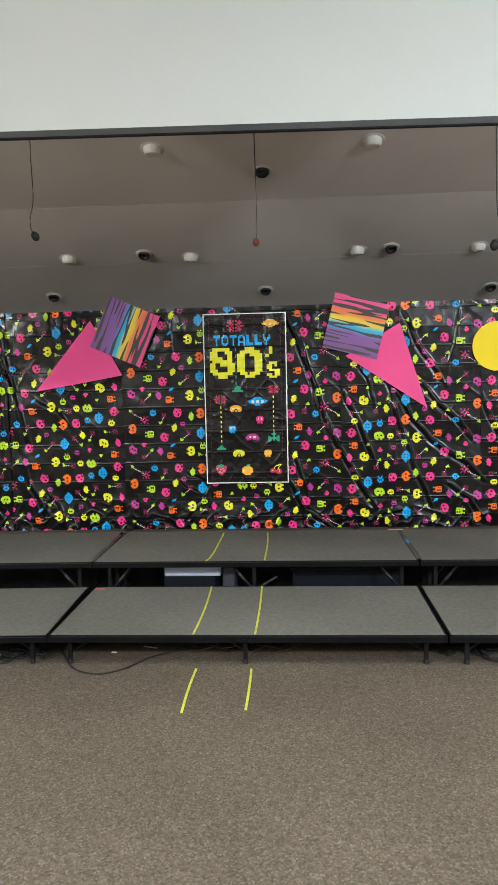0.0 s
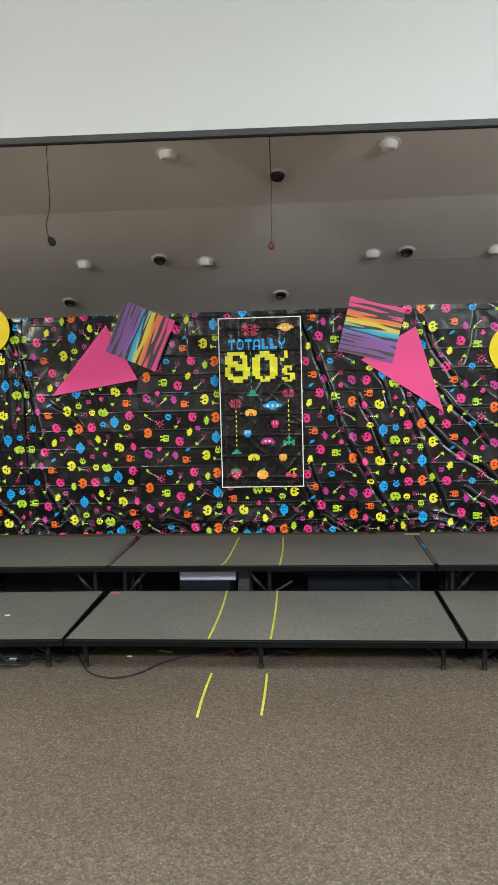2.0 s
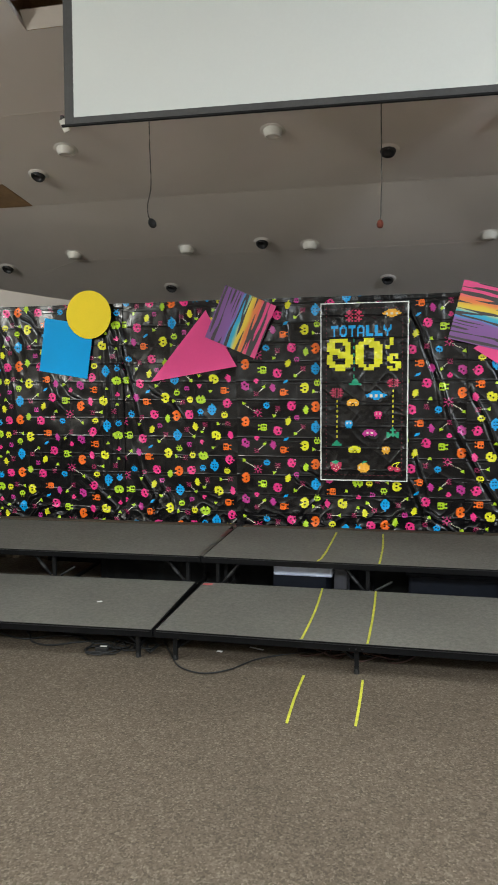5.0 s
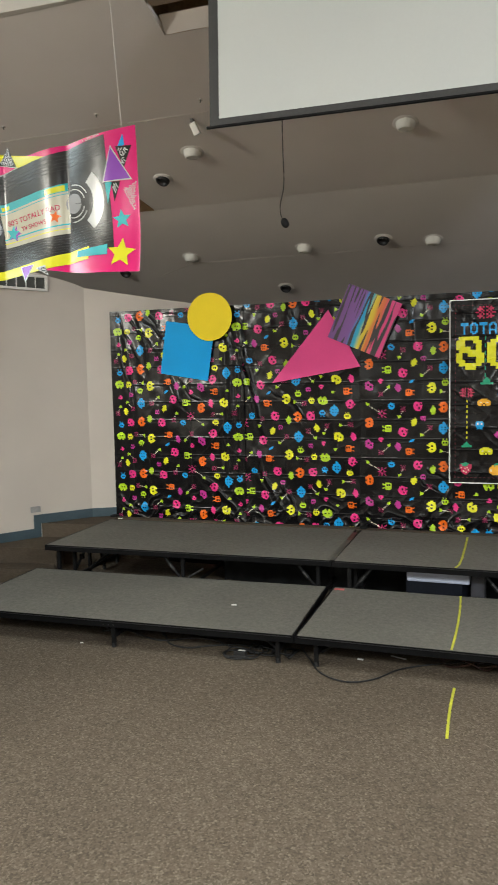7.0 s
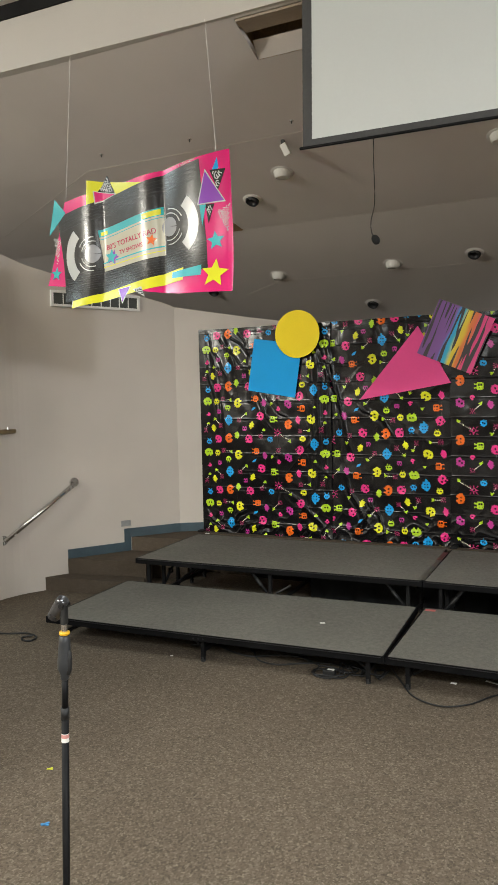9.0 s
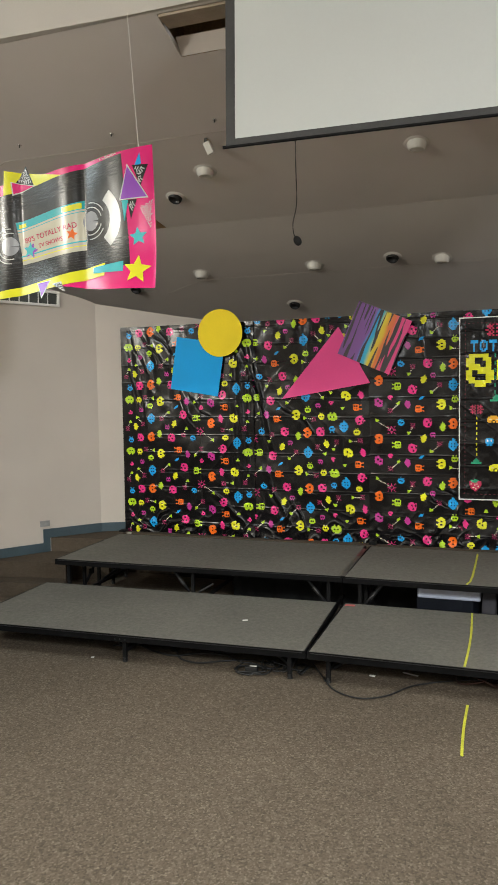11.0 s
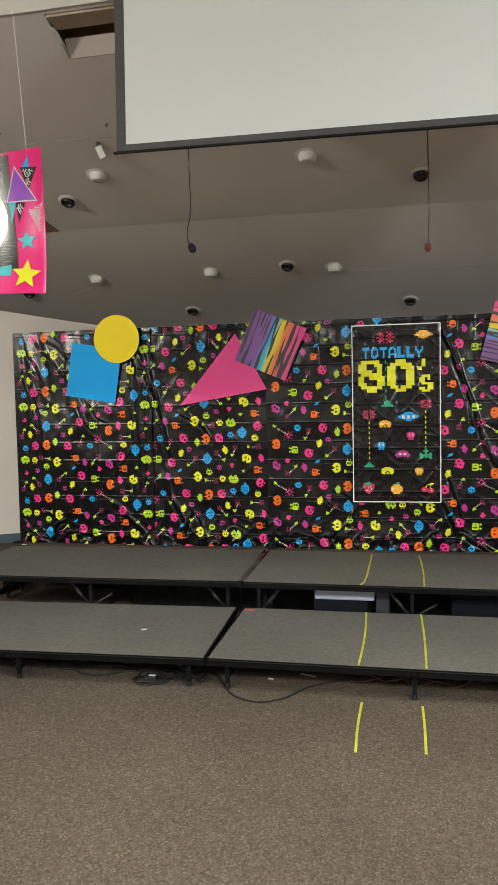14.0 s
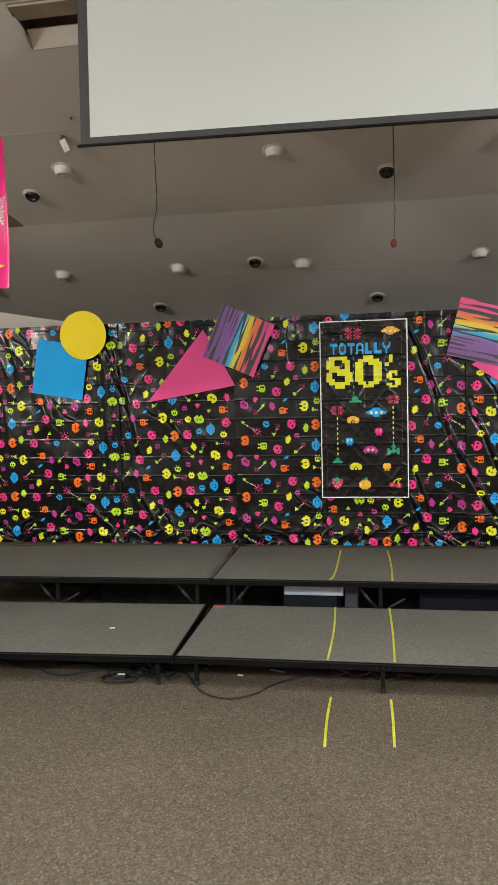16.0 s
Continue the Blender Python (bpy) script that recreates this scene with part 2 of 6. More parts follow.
def vinyl(name, color, rough, spec):
    """Thin printed plastic that was packed folded: fine sharp creases in a grid, with gaps, and small crumples."""
    m = material(name, color, rough, spread=0.04, scale=8, grain=30, bump=0.0, spec=spec)
    n, l = m.node_tree.nodes, m.node_tree.links
    b = n["Principled BSDF"]
    where = n.new("ShaderNodeTexCoord")
    sep = n.new("ShaderNodeSeparateXYZ")
    l.new(where.outputs["Object"], sep.inputs[0])
    total = None
    for out, pitch, shift, half in ((2, 0.167, 0.03, 0.02), (0, 0.306, 0.4, 0.011)):
        drift = n.new("ShaderNodeTexNoise")
        drift.inputs["Scale"].default_value = 1.3 if out == 2 else 0.8
        l.new(where.outputs["Object"], drift.inputs["Vector"])
        v = n.new("ShaderNodeMath")
        v.operation = "MULTIPLY_ADD"
        v.inputs[1].default_value, v.inputs[2].default_value = 1 / pitch, shift
        l.new(sep.outputs[out], v.inputs[0])
        w = n.new("ShaderNodeMath")
        w.operation = "MULTIPLY_ADD"
        w.inputs[1].default_value = 0.22
        l.new(drift.outputs["Fac"], w.inputs[0])
        l.new(v.outputs[0], w.inputs[2])
        f = n.new("ShaderNodeMath")
        f.operation = "PINGPONG"
        f.inputs[1].default_value = 0.5
        l.new(w.outputs[0], f.inputs[0])
        r = n.new("ShaderNodeMapRange")
        r.interpolation_type = "SMOOTHSTEP"
        r.inputs["From Min"].default_value, r.inputs["From Max"].default_value = 0.0, half
        r.inputs["To Min"].default_value, r.inputs["To Max"].default_value = 1.0, 0.0
        l.new(f.outputs[0], r.inputs[0])
        gate = n.new("ShaderNodeTexNoise")
        gate.inputs["Scale"].default_value = 2.6
        l.new(where.outputs["Object"], gate.inputs["Vector"])
        g = n.new("ShaderNodeMapRange")
        g.inputs["From Min"].default_value, g.inputs["From Max"].default_value = 0.42, 0.72
        l.new(gate.outputs["Fac"], g.inputs[0])
        p = n.new("ShaderNodeMath")
        p.operation = "MULTIPLY"
        l.new(r.outputs[0], p.inputs[0])
        l.new(g.outputs[0], p.inputs[1])
        if total is None:
            total = p
        else:
            a = n.new("ShaderNodeMath")
            a.operation = "ADD"
            l.new(total.outputs[0], a.inputs[0])
            l.new(p.outputs[0], a.inputs[1])
            total = a
    crumple = n.new("ShaderNodeTexNoise")
    crumple.inputs["Scale"].default_value, crumple.inputs["Detail"].default_value = 20, 5
    l.new(where.outputs["Object"], crumple.inputs["Vector"])
    both = n.new("ShaderNodeMath")
    both.operation = "MULTIPLY_ADD"
    both.inputs[1].default_value = 0.42
    l.new(crumple.outputs["Fac"], both.inputs[0])
    l.new(total.outputs[0], both.inputs[2])
    bp = n.new("ShaderNodeBump")
    bp.inputs["Strength"].default_value, bp.inputs["Distance"].default_value = 0.9, 0.0018
    l.new(both.outputs[0], bp.inputs["Height"])
    l.new(bp.outputs[0], b.inputs["Normal"])
    return m


M_VINYL = vinyl("black_vinyl", (0.0045, 0.0042, 0.005), 0.22, 0.36)
INKS = {"k": M_VINYL}
for key, name, color in (("y", "yellow_print", (0.72, 0.7, 0.02)), ("g", "lime_print", (0.42, 0.62, 0.02)), ("p", "pink_print", (0.75, 0.035, 0.22)),
                         ("m", "magenta_print", (0.47, 0.032, 0.25)), ("o", "orange_print", (0.85, 0.14, 0.01)), ("b", "blue_print", (0.01, 0.32, 0.7)),
                         ("w", "white_print", (0.75, 0.75, 0.72)), ("t", "green_print", (0.02, 0.3, 0.16)), ("a", "amber_print", (0.8, 0.4, 0.035)),
                         ("r", "crimson_print", (0.5, 0.03, 0.09)), ("d", "maroon_print", (0.11, 0.02, 0.03)), ("v", "purple_print", (0.25, 0.05, 0.42)),
                         ("c", "teal_print", (0.03, 0.42, 0.45)), ("e", "cream_print", (0.72, 0.68, 0.52)), ("s", "silver_print", (0.42, 0.42, 0.44)), ("n", "grey_print", (0.07, 0.07, 0.075)), ("q", "rose_print", (0.36, 0.025, 0.11)), ("u", "deep_pink_print", (0.5, 0.028, 0.15))):
    INKS[key] = vinyl(name, tuple(min(0.9, c * 1.12) for c in color), 0.26, 0.45)
GLOSS = {}
for key, m in INKS.items():
    c = (0.82, 0.012, 0.19) if key == "p" else m.node_tree.nodes["Color Ramp"].color_ramp.elements[1].color[:3]
    GLOSS[key] = material("glossy_" + m.name, tuple(v * (0.52 if key in "wes" else 0.72) for v in c), 0.22, spread=0.03, scale=5, grain=25, bump=0, spec=0.58)
for m in GLOSS.values():
    n, l = m.node_tree.nodes, m.node_tree.links
    where, level, ribs, bump = n.new("ShaderNodeTexCoord"), n.new("ShaderNodeMapping"), n.new("ShaderNodeTexNoise"), n.new("ShaderNodeBump")
    level.inputs["Scale"].default_value = (2.5, 1.0, 330.0)
    level.inputs["Rotation"].default_value = (0, math.radians(8), 0)
    ribs.inputs["Scale"].default_value, ribs.inputs["Detail"].default_value = 1.0, 2
    bump.inputs["Strength"].default_value, bump.inputs["Distance"].default_value = 0.3, 0.0008
    l.new(where.outputs["Object"], level.inputs[0])
    l.new(level.outputs[0], ribs.inputs["Vector"])
    l.new(ribs.outputs["Fac"], bump.inputs["Height"])
    l.new(bump.outputs[0], n["Principled BSDF"].inputs["Normal"])
M_PINKCARD = material("pink_card", (0.86, 0.085, 0.29), 0.5, spread=0.03, scale=3, bump=0.05, spec=0.25)
M_BLUECARD = material("blue_card", (0.008, 0.36, 0.8), 0.6, spread=0.03, scale=3, bump=0.05, spec=0.2)
M_YELLOWCARD = material("yellow_card", (0.92, 0.7, 0.02), 0.6, spread=0.03, scale=3, bump=0.05, spec=0.25)


# ---- builders ----
def thing(name, label, category, at=(0, 0, 0), group="", kind=""):
    ob = new(name)
    ob.empty_display_size = 0.1
    ob.matrix_world = pose(*at)
    return tagged(ob, label, category, group, kind)


def part(name, bm, mat, parent=None, label="", smooth=False, at=None):
    """Links a bmesh as one mesh object, under a thing or part if one is given."""
    me = bpy.data.meshes.new(name)
    bm.normal_update()
    bm.to_mesh(me)
    bm.free()
    for m in (mat if isinstance(mat, (list, tuple)) else [mat]):
        me.materials.append(m)
    if smooth:
        me.polygons.foreach_set("use_smooth", [True] * len(me.polygons))
    ob = new(name, me)
    if at is not None:
        ob.matrix_basis = pose(*at)
    if parent:
        ob.parent = parent
    if label:
        ob["label"] = label
    return ob


def setting(name, bm, mat, label, category, smooth=False):
    return tagged(part(name, bm, mat, None, "", smooth), label, category, "", "structure")


def add_box(bm, x0, y0, z0, x1, y1, z1, bevel=0.0):
    t = bmesh.new()
    bmesh.ops.create_cube(t, size=1)
    bmesh.ops.scale(t, vec=(x1 - x0, y1 - y0, z1 - z0), verts=t.verts)
    bmesh.ops.translate(t, vec=((x0 + x1) / 2, (y0 + y1) / 2, (z0 + z1) / 2), verts=t.verts)
    if bevel:
        bmesh.ops.bevel(t, geom=t.edges[:], offset=bevel, segments=2, affect="EDGES", profile=0.5)
    me = bpy.data.meshes.new("t")
    t.to_mesh(me)
    t.free()
    bm.from_mesh(me)
    bpy.data.meshes.remove(me)
    return bm


def box(*a, bevel=0.0):
    return add_box(bmesh.new(), *a, bevel=bevel)


def add_tube(bm, a, b, r0, r1=None, seg=16, caps=True):
    """A round bar from a to b."""
    r1 = r0 if r1 is None else r1
    a, b = Vector(a), Vector(b)
    q = (b - a).to_track_quat("Z", "Y")
    rings = []
    for p, r in ((a, r0), (b, r1)):
        rings.append([bm.verts.new(p + q @ Vector((r * math.cos(k * math.tau / seg), r * math.sin(k * math.tau / seg), 0))) for k in range(seg)])
    for k in range(seg):
        bm.faces.new((rings[0][k], rings[0][(k + 1) % seg], rings[1][(k + 1) % seg], rings[1][k]))
    if caps:
        bm.faces.new(rings[0][::-1])
        bm.faces.new(rings[1])
    return bm


def tube(a, b, r0, r1=None, seg=16):
    return add_tube(bmesh.new(), a, b, r0, r1, seg)


def lathe(profile, seg=28):
    """Turned about z: rows of radius and height."""
    bm = bmesh.new()
    rings = [[bm.verts.new((r * math.cos(k * math.tau / seg), r * math.sin(k * math.tau / seg), z)) for k in range(seg)] for r, z in profile]
    for i in range(len(rings) - 1):
        for k in range(seg):
            bm.faces.new((rings[i][k], rings[i][(k + 1) % seg], rings[i + 1][(k + 1) % seg], rings[i + 1][k]))
    return bm


def add_path(bm, points, r, seg=8, steps=8):
    """A round cord that glides through the points."""
    pts = [Vector(p) for p in points]
    line = []
    for i in range(len(pts) - 1):
        p0, p1, p2, p3 = pts[max(i - 1, 0)], pts[i], pts[i + 1], pts[min(i + 2, len(pts) - 1)]
        for k in range(steps):
            t = k / steps
            line.append(0.5 * (2 * p1 + (p2 - p0) * t + (2 * p0 - 5 * p1 + 4 * p2 - p3) * t * t + (3 * p1 - p0 - 3 * p2 + p3) * t ** 3))
    line.append(pts[-1])
    rings = []
    for i, p in enumerate(line):
        d = line[min(i + 1, len(line) - 1)] - line[max(i - 1, 0)]
        q = d.to_track_quat("Z", "Y")
        rings.append([bm.verts.new(p + q @ Vector((r * math.cos(k * math.tau / seg), r * math.sin(k * math.tau / seg), 0))) for k in range(seg)])
    for i in range(len(rings) - 1):
        for k in range(seg):
            bm.faces.new((rings[i][k], rings[i][(k + 1) % seg], rings[i + 1][(k + 1) % seg], rings[i + 1][k]))
    bm.faces.new(rings[0][::-1])
    bm.faces.new(rings[-1])
    return bm


def prism(points, z0, z1):
    """An upright prism on a plan outline."""
    bm = bmesh.new()
    lo = [bm.verts.new((x, y, z0)) for x, y in points]
    hi = [bm.verts.new((x, y, z1)) for x, y in points]
    n = len(points)
    for k in range(n):
        bm.faces.new((lo[k], lo[(k + 1) % n], hi[(k + 1) % n], hi[k]))
    bm.faces.new(lo[::-1])
    bm.faces.new(hi)
    bmesh.ops.recalc_face_normals(bm, faces=bm.faces)
    return bm


def card(points, y, thick=0.006):
    """A flat cut-out in the plane of x and z, facing -y."""
    bm = bmesh.new()
    fr = [bm.verts.new((x, y, z)) for x, z in points]
    bk = [bm.verts.new((x, y + thick, z)) for x, z in points]
    n = len(points)
    for k in range(n):
        bm.faces.new((fr[k], fr[(k + 1) % n], bk[(k + 1) % n], bk[k]))
    bm.faces.new(fr)
    bm.faces.new(bk[::-1])
    bmesh.ops.recalc_face_normals(bm, faces=bm.faces)
    return bm


def wall_strip(plan, z0, tops, thick):
    """A wall along a plan polyline with its own top height at each corner; thickness goes to the left of the way."""
    bm = bmesh.new()
    pts = [Vector((x, y)) for x, y in plan]
    off = []
    for i, p in enumerate(pts):
        a = (p - pts[i - 1]).normalized() if i else (pts[1] - p).normalized()
        b = (pts[i + 1] - p).normalized() if i < len(pts) - 1 else a
        d = (a + b).normalized()
        off.append(p + Vector((-d.y, d.x)) * thick)
    col = []
    for p, o, t in zip(pts, off, tops):
        col.append([bm.verts.new((p.x, p.y, z0)), bm.verts.new((p.x, p.y, t)), bm.verts.new((o.x, o.y, t)), bm.verts.new((o.x, o.y, z0))])
    for a, b in zip(col, col[1:]):
        for k in range(4):
            bm.faces.new((a[k], b[k], b[(k + 1) % 4], a[(k + 1) % 4]))
    bm.faces.new(col[0])
    bm.faces.new(col[-1][::-1])
    bmesh.ops.recalc_face_normals(bm, faces=bm.faces)
    return bm


# ---- the room ----
MID = -0.145
setting("floor", box(-10, -8, -0.12, 10, 9.2, 0.0), M_CARPET, "worn brown-grey flecked carpet floor of the hall", "floor")

LEFT = [(-9.2, -7.6), (-9.2, 3.9), (-6.5, 4.0)]
RETURN = [(-6.5, 4.0), (-5.3, 4.05), (-5.12, 4.2)]
STAGE = [(-5.12, 4.2), (-5.04, 5.03), (-4.87, 5.42), (-4.45, 6.06), (-4.12, 6.48), (-3.44, 6.85), (-2.6, 7.3)]
# the first height, out of view, is lowered to let lamp light over
STOPS = [2.42, 3.02, 2.9, 2.75, 2.615, 2.5, 2.38]


def curved(plan, tops, last, n):
    """Fills the corners of a polyline's first stretch with a gentle curve."""
    out, high = [], []
    for i in range(last):
        p0, p1, p2, p3 = [Vector(plan[min(max(k, 0), last)]) for k in (i - 1, i, i + 1, i + 2)]
        for k in range(n):
            t = k / n
            p = 0.5 * (2 * p1 + (p2 - p0) * t + (2 * p0 - 5 * p1 + 4 * p2 - p3) * t * t + (3 * p1 - p0 - 3 * p2 + p3) * t ** 3)
            out.append((p.x, p.y))
            high.append(tops[i] + (tops[i + 1] - tops[i]) * t)
    return out + list(plan[last:]), high + list(tops[last:])


STAGE, STOPS = curved(STAGE, STOPS, 4, 7)


def mirror(pts):
    return [(2 * MID - x, y) for x, y in pts][::-1]


setting("wall_west", wall_strip(LEFT, 0, [4.4] * 3, 0.15), M_WALL, "plain cream painted hall wall", "wall")
# unseen returns, cut low so the side lamps reach the wing ceiling
setting("wall_return_left", wall_strip(RETURN, 0, [2.42] * 3, 0.15), M_WALL, "plain cream unseen return wall, kept low to pass lamp light", "wall")
setting("wall_return_right", wall_strip(mirror(RETURN), 0, [2.42] * 3, 0.15), M_WALL, "plain cream unseen return wall, kept low to pass lamp light", "wall")
setting("wall_stage_left", wall_strip(STAGE, 0, STOPS, 0.12), M_WALL, "cream painted curved wing wall beside the stage steps", "wall")
setting("wall_stage_right", wall_strip(mirror(STAGE), 0, STOPS[::-1], 0.12), M_WALL, "cream painted curved wing wall beside the stage", "wall")
setting("wall_east", wall_strip(mirror(LEFT), 0, [4.4] * 3, 0.15), M_WALL, "plain cream painted hall wall", "wall")
# unseen wall, added to throw shade on the floor and steps at the left
setting("wall_shade_low", wall_strip([(-9.2, 0.9), (-4.05, 1.0), (-4.0, 2.6), (-5.0, 3.3), (-9.2, 3.6)], 0, [1.4] * 5, 0.15), M_WALL, "plain cream low wall added out of view to shade the floor", "wall")
setting("wall_north", box(-6.5, 8.62, 0, 6.2, 8.77, 3.2), M_WALL, "plain cream back wall of the stage", "wall")
setting("wall_wing_west", box(-6.5, 4.36, 0, -6.35, 8.62, 4.1), M_WALL, "plain cream outer wall of the stage wing", "wall")
setting("wall_wing_east", box(6.06, 4.36, 0, 6.21, 8.62, 4.1), M_WALL, "plain cream outer wall of the stage wing", "wall")
setting("wall_south", box(-9.4, -7.75, 0, 9.1, -7.6, 4.4), M_WALL, "plain cream back wall of the hall", "wall")


def profile(y):
    return float(np.interp(y, [4.2, 5.3, 6.55, 7.58, 8.7], [3.97, 3.63, 3.29, 2.885, 2.43]))


# stage ceiling: folded plaster with a slot behind the screen
XS = [-6.4, -2.31, 2.02, 6.1]
YS = [4.2, 4.24, 4.58, 5.3, 6.55, 7.58, 8.7]
HOLES = [(-2.31, 2.02, 4.24, 4.58)]
bm = bmesh.new()
grid = {(i, j): bm.verts.new((x, y, profile(y))) for i, x in enumerate(XS) for j, y in enumerate(YS)}
for i in range(len(XS) - 1):
    for j in range(len(YS) - 1):
        cx, cy = (XS[i] + XS[i + 1]) / 2, (YS[j] + YS[j + 1]) / 2
        if not any(h[0] < cx < h[1] and h[2] < cy < h[3] for h in HOLES):
            bm.faces.new((grid[i, j], grid[i, j + 1], grid[i + 1, j + 1], grid[i + 1, j]))
bm.faces.new([bm.verts.new(v) for v in ((-6.4, 4.109, 3.998), (-6.4, 4.2, 3.97), (-2.42, 4.2, 3.97))])
ceiling = setting("ceiling", bm, M_CEIL, "folded grey-beige plaster ceiling over the stage", "ceiling")
# the slot opens into a dark boarded void; thin plaster lips at its ends
bm = bmesh.new()
x0, x1, y0, y1 = HOLES[0]
for a, b in ((x0 - 0.02, x0), (x1, x1 + 0.02)):
    ring = [(4.352, profile(4.352) + 0.001), (y1 + 0.02, profile(y1 + 0.02) + 0.001), (y1 + 0.02, profile(y1) + 0.04), (4.352, profile(4.352) + 0.035)]
    near, far = [bm.verts.new((a, y, z)) for y, z in ring], [bm.verts.new((b, y, z)) for y, z in ring]
    bm.faces.new(near)
    bm.faces.new(far[::-1])
    for k in range(4):
        bm.faces.new((near[k], far[k], far[(k + 1) % 4], near[(k + 1) % 4]))
setting("ceiling_recess", bm, M_CEIL, "thin plaster lips at the ends of the ceiling slot", "ceiling recess")
bm = bmesh.new()
add_box(bm, -2.36, 4.75, profile(4.75) + 0.01, 2.07, 4.77, 4.18)
add_box(bm, -2.36, 4.352, 4.16, 2.07, 4.749, 4.18)
for x in (-2.38, 2.07):
    add_box(bm, x, 4.352, profile(4.352) + 0.01, x + 0.02, 4.77, 4.18)
setting("recess_board", bm, M_WOOD, "dark boards lining the void above the ceiling slot", "board")
setting("recess_beam", box(-2.306, 4.252, 3.944, 2.0, 4.405, 3.9605, bevel=0.002), material("tan_board", (0.37, 0.3, 0.225), 0.7, spread=0.1), "tan board inside the ceiling recess", "board")
bm = bmesh.new()
lip = profile(4.58)
ring = [(4.578, lip + 0.002), (4.5, lip + 0.085), (4.508, lip + 0.093), (4.578, lip + 0.02)]
near, far = [[bm.verts.new((x, y, z)) for y, z in ring] for x in (-2.306, 2.0)]
bm.faces.new(near)
bm.faces.new(far[::-1])
for k in range(4):
    bm.faces.new((near[k], far[k], far[(k + 1) % 4], near[(k + 1) % 4]))
bmesh.ops.recalc_face_normals(bm, faces=bm.faces)
setting("trim", bm, M_CEIL, "sloping plaster lip along the ceiling slot", "trim")
bm = bmesh.new()
add_box(bm, -4.2, 5.297, profile(5.3) - 0.0015, 3.88, 5.304, profile(5.3) + 0.01)
setting("ceiling_joint_1", bm, M_SEAM, "thin pale plaster joint across the ceiling", "ceiling joint")
for k, x, y in ((2, -5.8, 6.55), (3, -3.38, 7.46)):
    setting("ceiling_joint_%d" % k, box(x, y - 0.002, profile(y) - 0.001, 3.0, y + 0.002, profile(y) + 0.01), M_SEAM, "thin pale plaster joint across the ceiling", "ceiling joint")
bm = bmesh.new()
for a, b in (((-4.2, 5.3), (-5.87, 6.08)), ((-3.38, 7.46), (-3.9, 7.68))):
    add_tube(bm, (a[0], a[1], profile(a[1]) + 0.002), (b[0], b[1], profile(b[1]) + 0.002), 0.004)
setting("ceiling_joint_4", bm, M_SEAM, "thin pale plaster joints running down to the wall", "ceiling joint")

# the bulkhead leans a little towards the hall at its far end, and the ceiling runs forward to meet it
FRONT = [(-9.2, 4.045, 4.01), (-2.42, 4.2, 3.962), (8.9, 4.2, 3.962)]
bm = bmesh.new()
cols = [[bm.verts.new(v) for v in ((x, y, z), (x, y, 4.305), (x, 4.35, 4.305), (x, 4.35, 3.96))] for x, y, z in FRONT]
for a, b in zip(cols, cols[1:]):
    for k in range(4):
        bm.faces.new((a[k], b[k], b[(k + 1) % 4], a[(k + 1) % 4]))
bm.faces.new(cols[0])
bm.faces.new(cols[-1][::-1])
bmesh.ops.recalc_face_normals(bm, faces=bm.faces)
setting("fascia", bm, M_FASCIA, "off-white painted bulkhead over the stage opening", "bulkhead")
setting("fascia_beam", prism([(-9.2, 4.035), (-2.42, 4.19), (8.9, 4.19), (8.9, 4.35), (-9.2, 4.35)], 4.308, 4.4), M_BLACK, "black steel beam above the bulkhead", "beam")
setting("hall_ceiling", box(-9.4, -7.75, 4.4, 9.1, 4.4, 4.5), M_WHITE, "plain off-white hall ceiling", "ceiling")

# ---- stage floor and carpeted steps ----
setting("stage_floor", prism([(-4.43, 6.08), (-3.86, 6.16), (-3.86, 6.5), (3.57, 6.5), (3.57, 6.16), (4.14, 6.08), (3.83, 6.48), (3.15, 6.85), (2.4, 7.25), (2.4, 8.6), (-2.7, 8.6), (-2.7, 7.25), (-3.44, 6.85), (-4.12, 6.48)], 0, 0.39), M_STEP_SHADED, "brown carpeted stage floor behind the risers", "stage")
for mirrored in (False, True):
    for name, pts, z in (("stage_step", [(-4.895, 5.365), (-3.9, 5.485), (-4.05, 5.692), (-4.77, 5.58)], 0.122),
                         ("stage_step", [(-4.785, 5.555), (-4.02, 5.691), (-4.22, 6.108), (-4.44, 6.075)], 0.26)):
        setting(name, prism(mirror(pts) if mirrored else pts, 0, z), M_STEP_SHADED, "brown carpeted step up to the stage", "step")

# black board added to deepen the shade under the tall risers
setting("riser_shade_board", box(-3.3, 6.47, 0, 2.95, 6.496, 0.345), M_BLACK, "black board added behind the risers for the shade beneath them", "board")


def skirting(a, b, z, h=0.1):
    """A vinyl baseboard on the wall between two plan points."""
    d = (Vector(b) - Vector(a)).normalized()
    nrm = Vector((d.y, -d.x)) * 0.012
    return prism([a, b, (b[0] + nrm.x, b[1] + nrm.y), (a[0] + nrm.x, a[1] + nrm.y)], z, z + h)


for name, a, b, z, h in (("baseboard", (-4.783, 5.555), (-4.44, 6.075), 0.262, 0.085), ("baseboard", (-4.45, 6.06), (-4.12, 6.48), 0.392, 0.085),
                         ("baseboard", (-4.12, 6.48), (-3.44, 6.85), 0.392, 0.085)):
    setting(name, skirting(a, b, z, h), M_SKIRT, "dark teal vinyl baseboard", "baseboard")
setting("baseboard", skirting((-4.475, 6.02), (-4.44, 6.075), 0.262, 0.215), M_SKIRT, "dark teal vinyl baseboard return at the step", "baseboard")

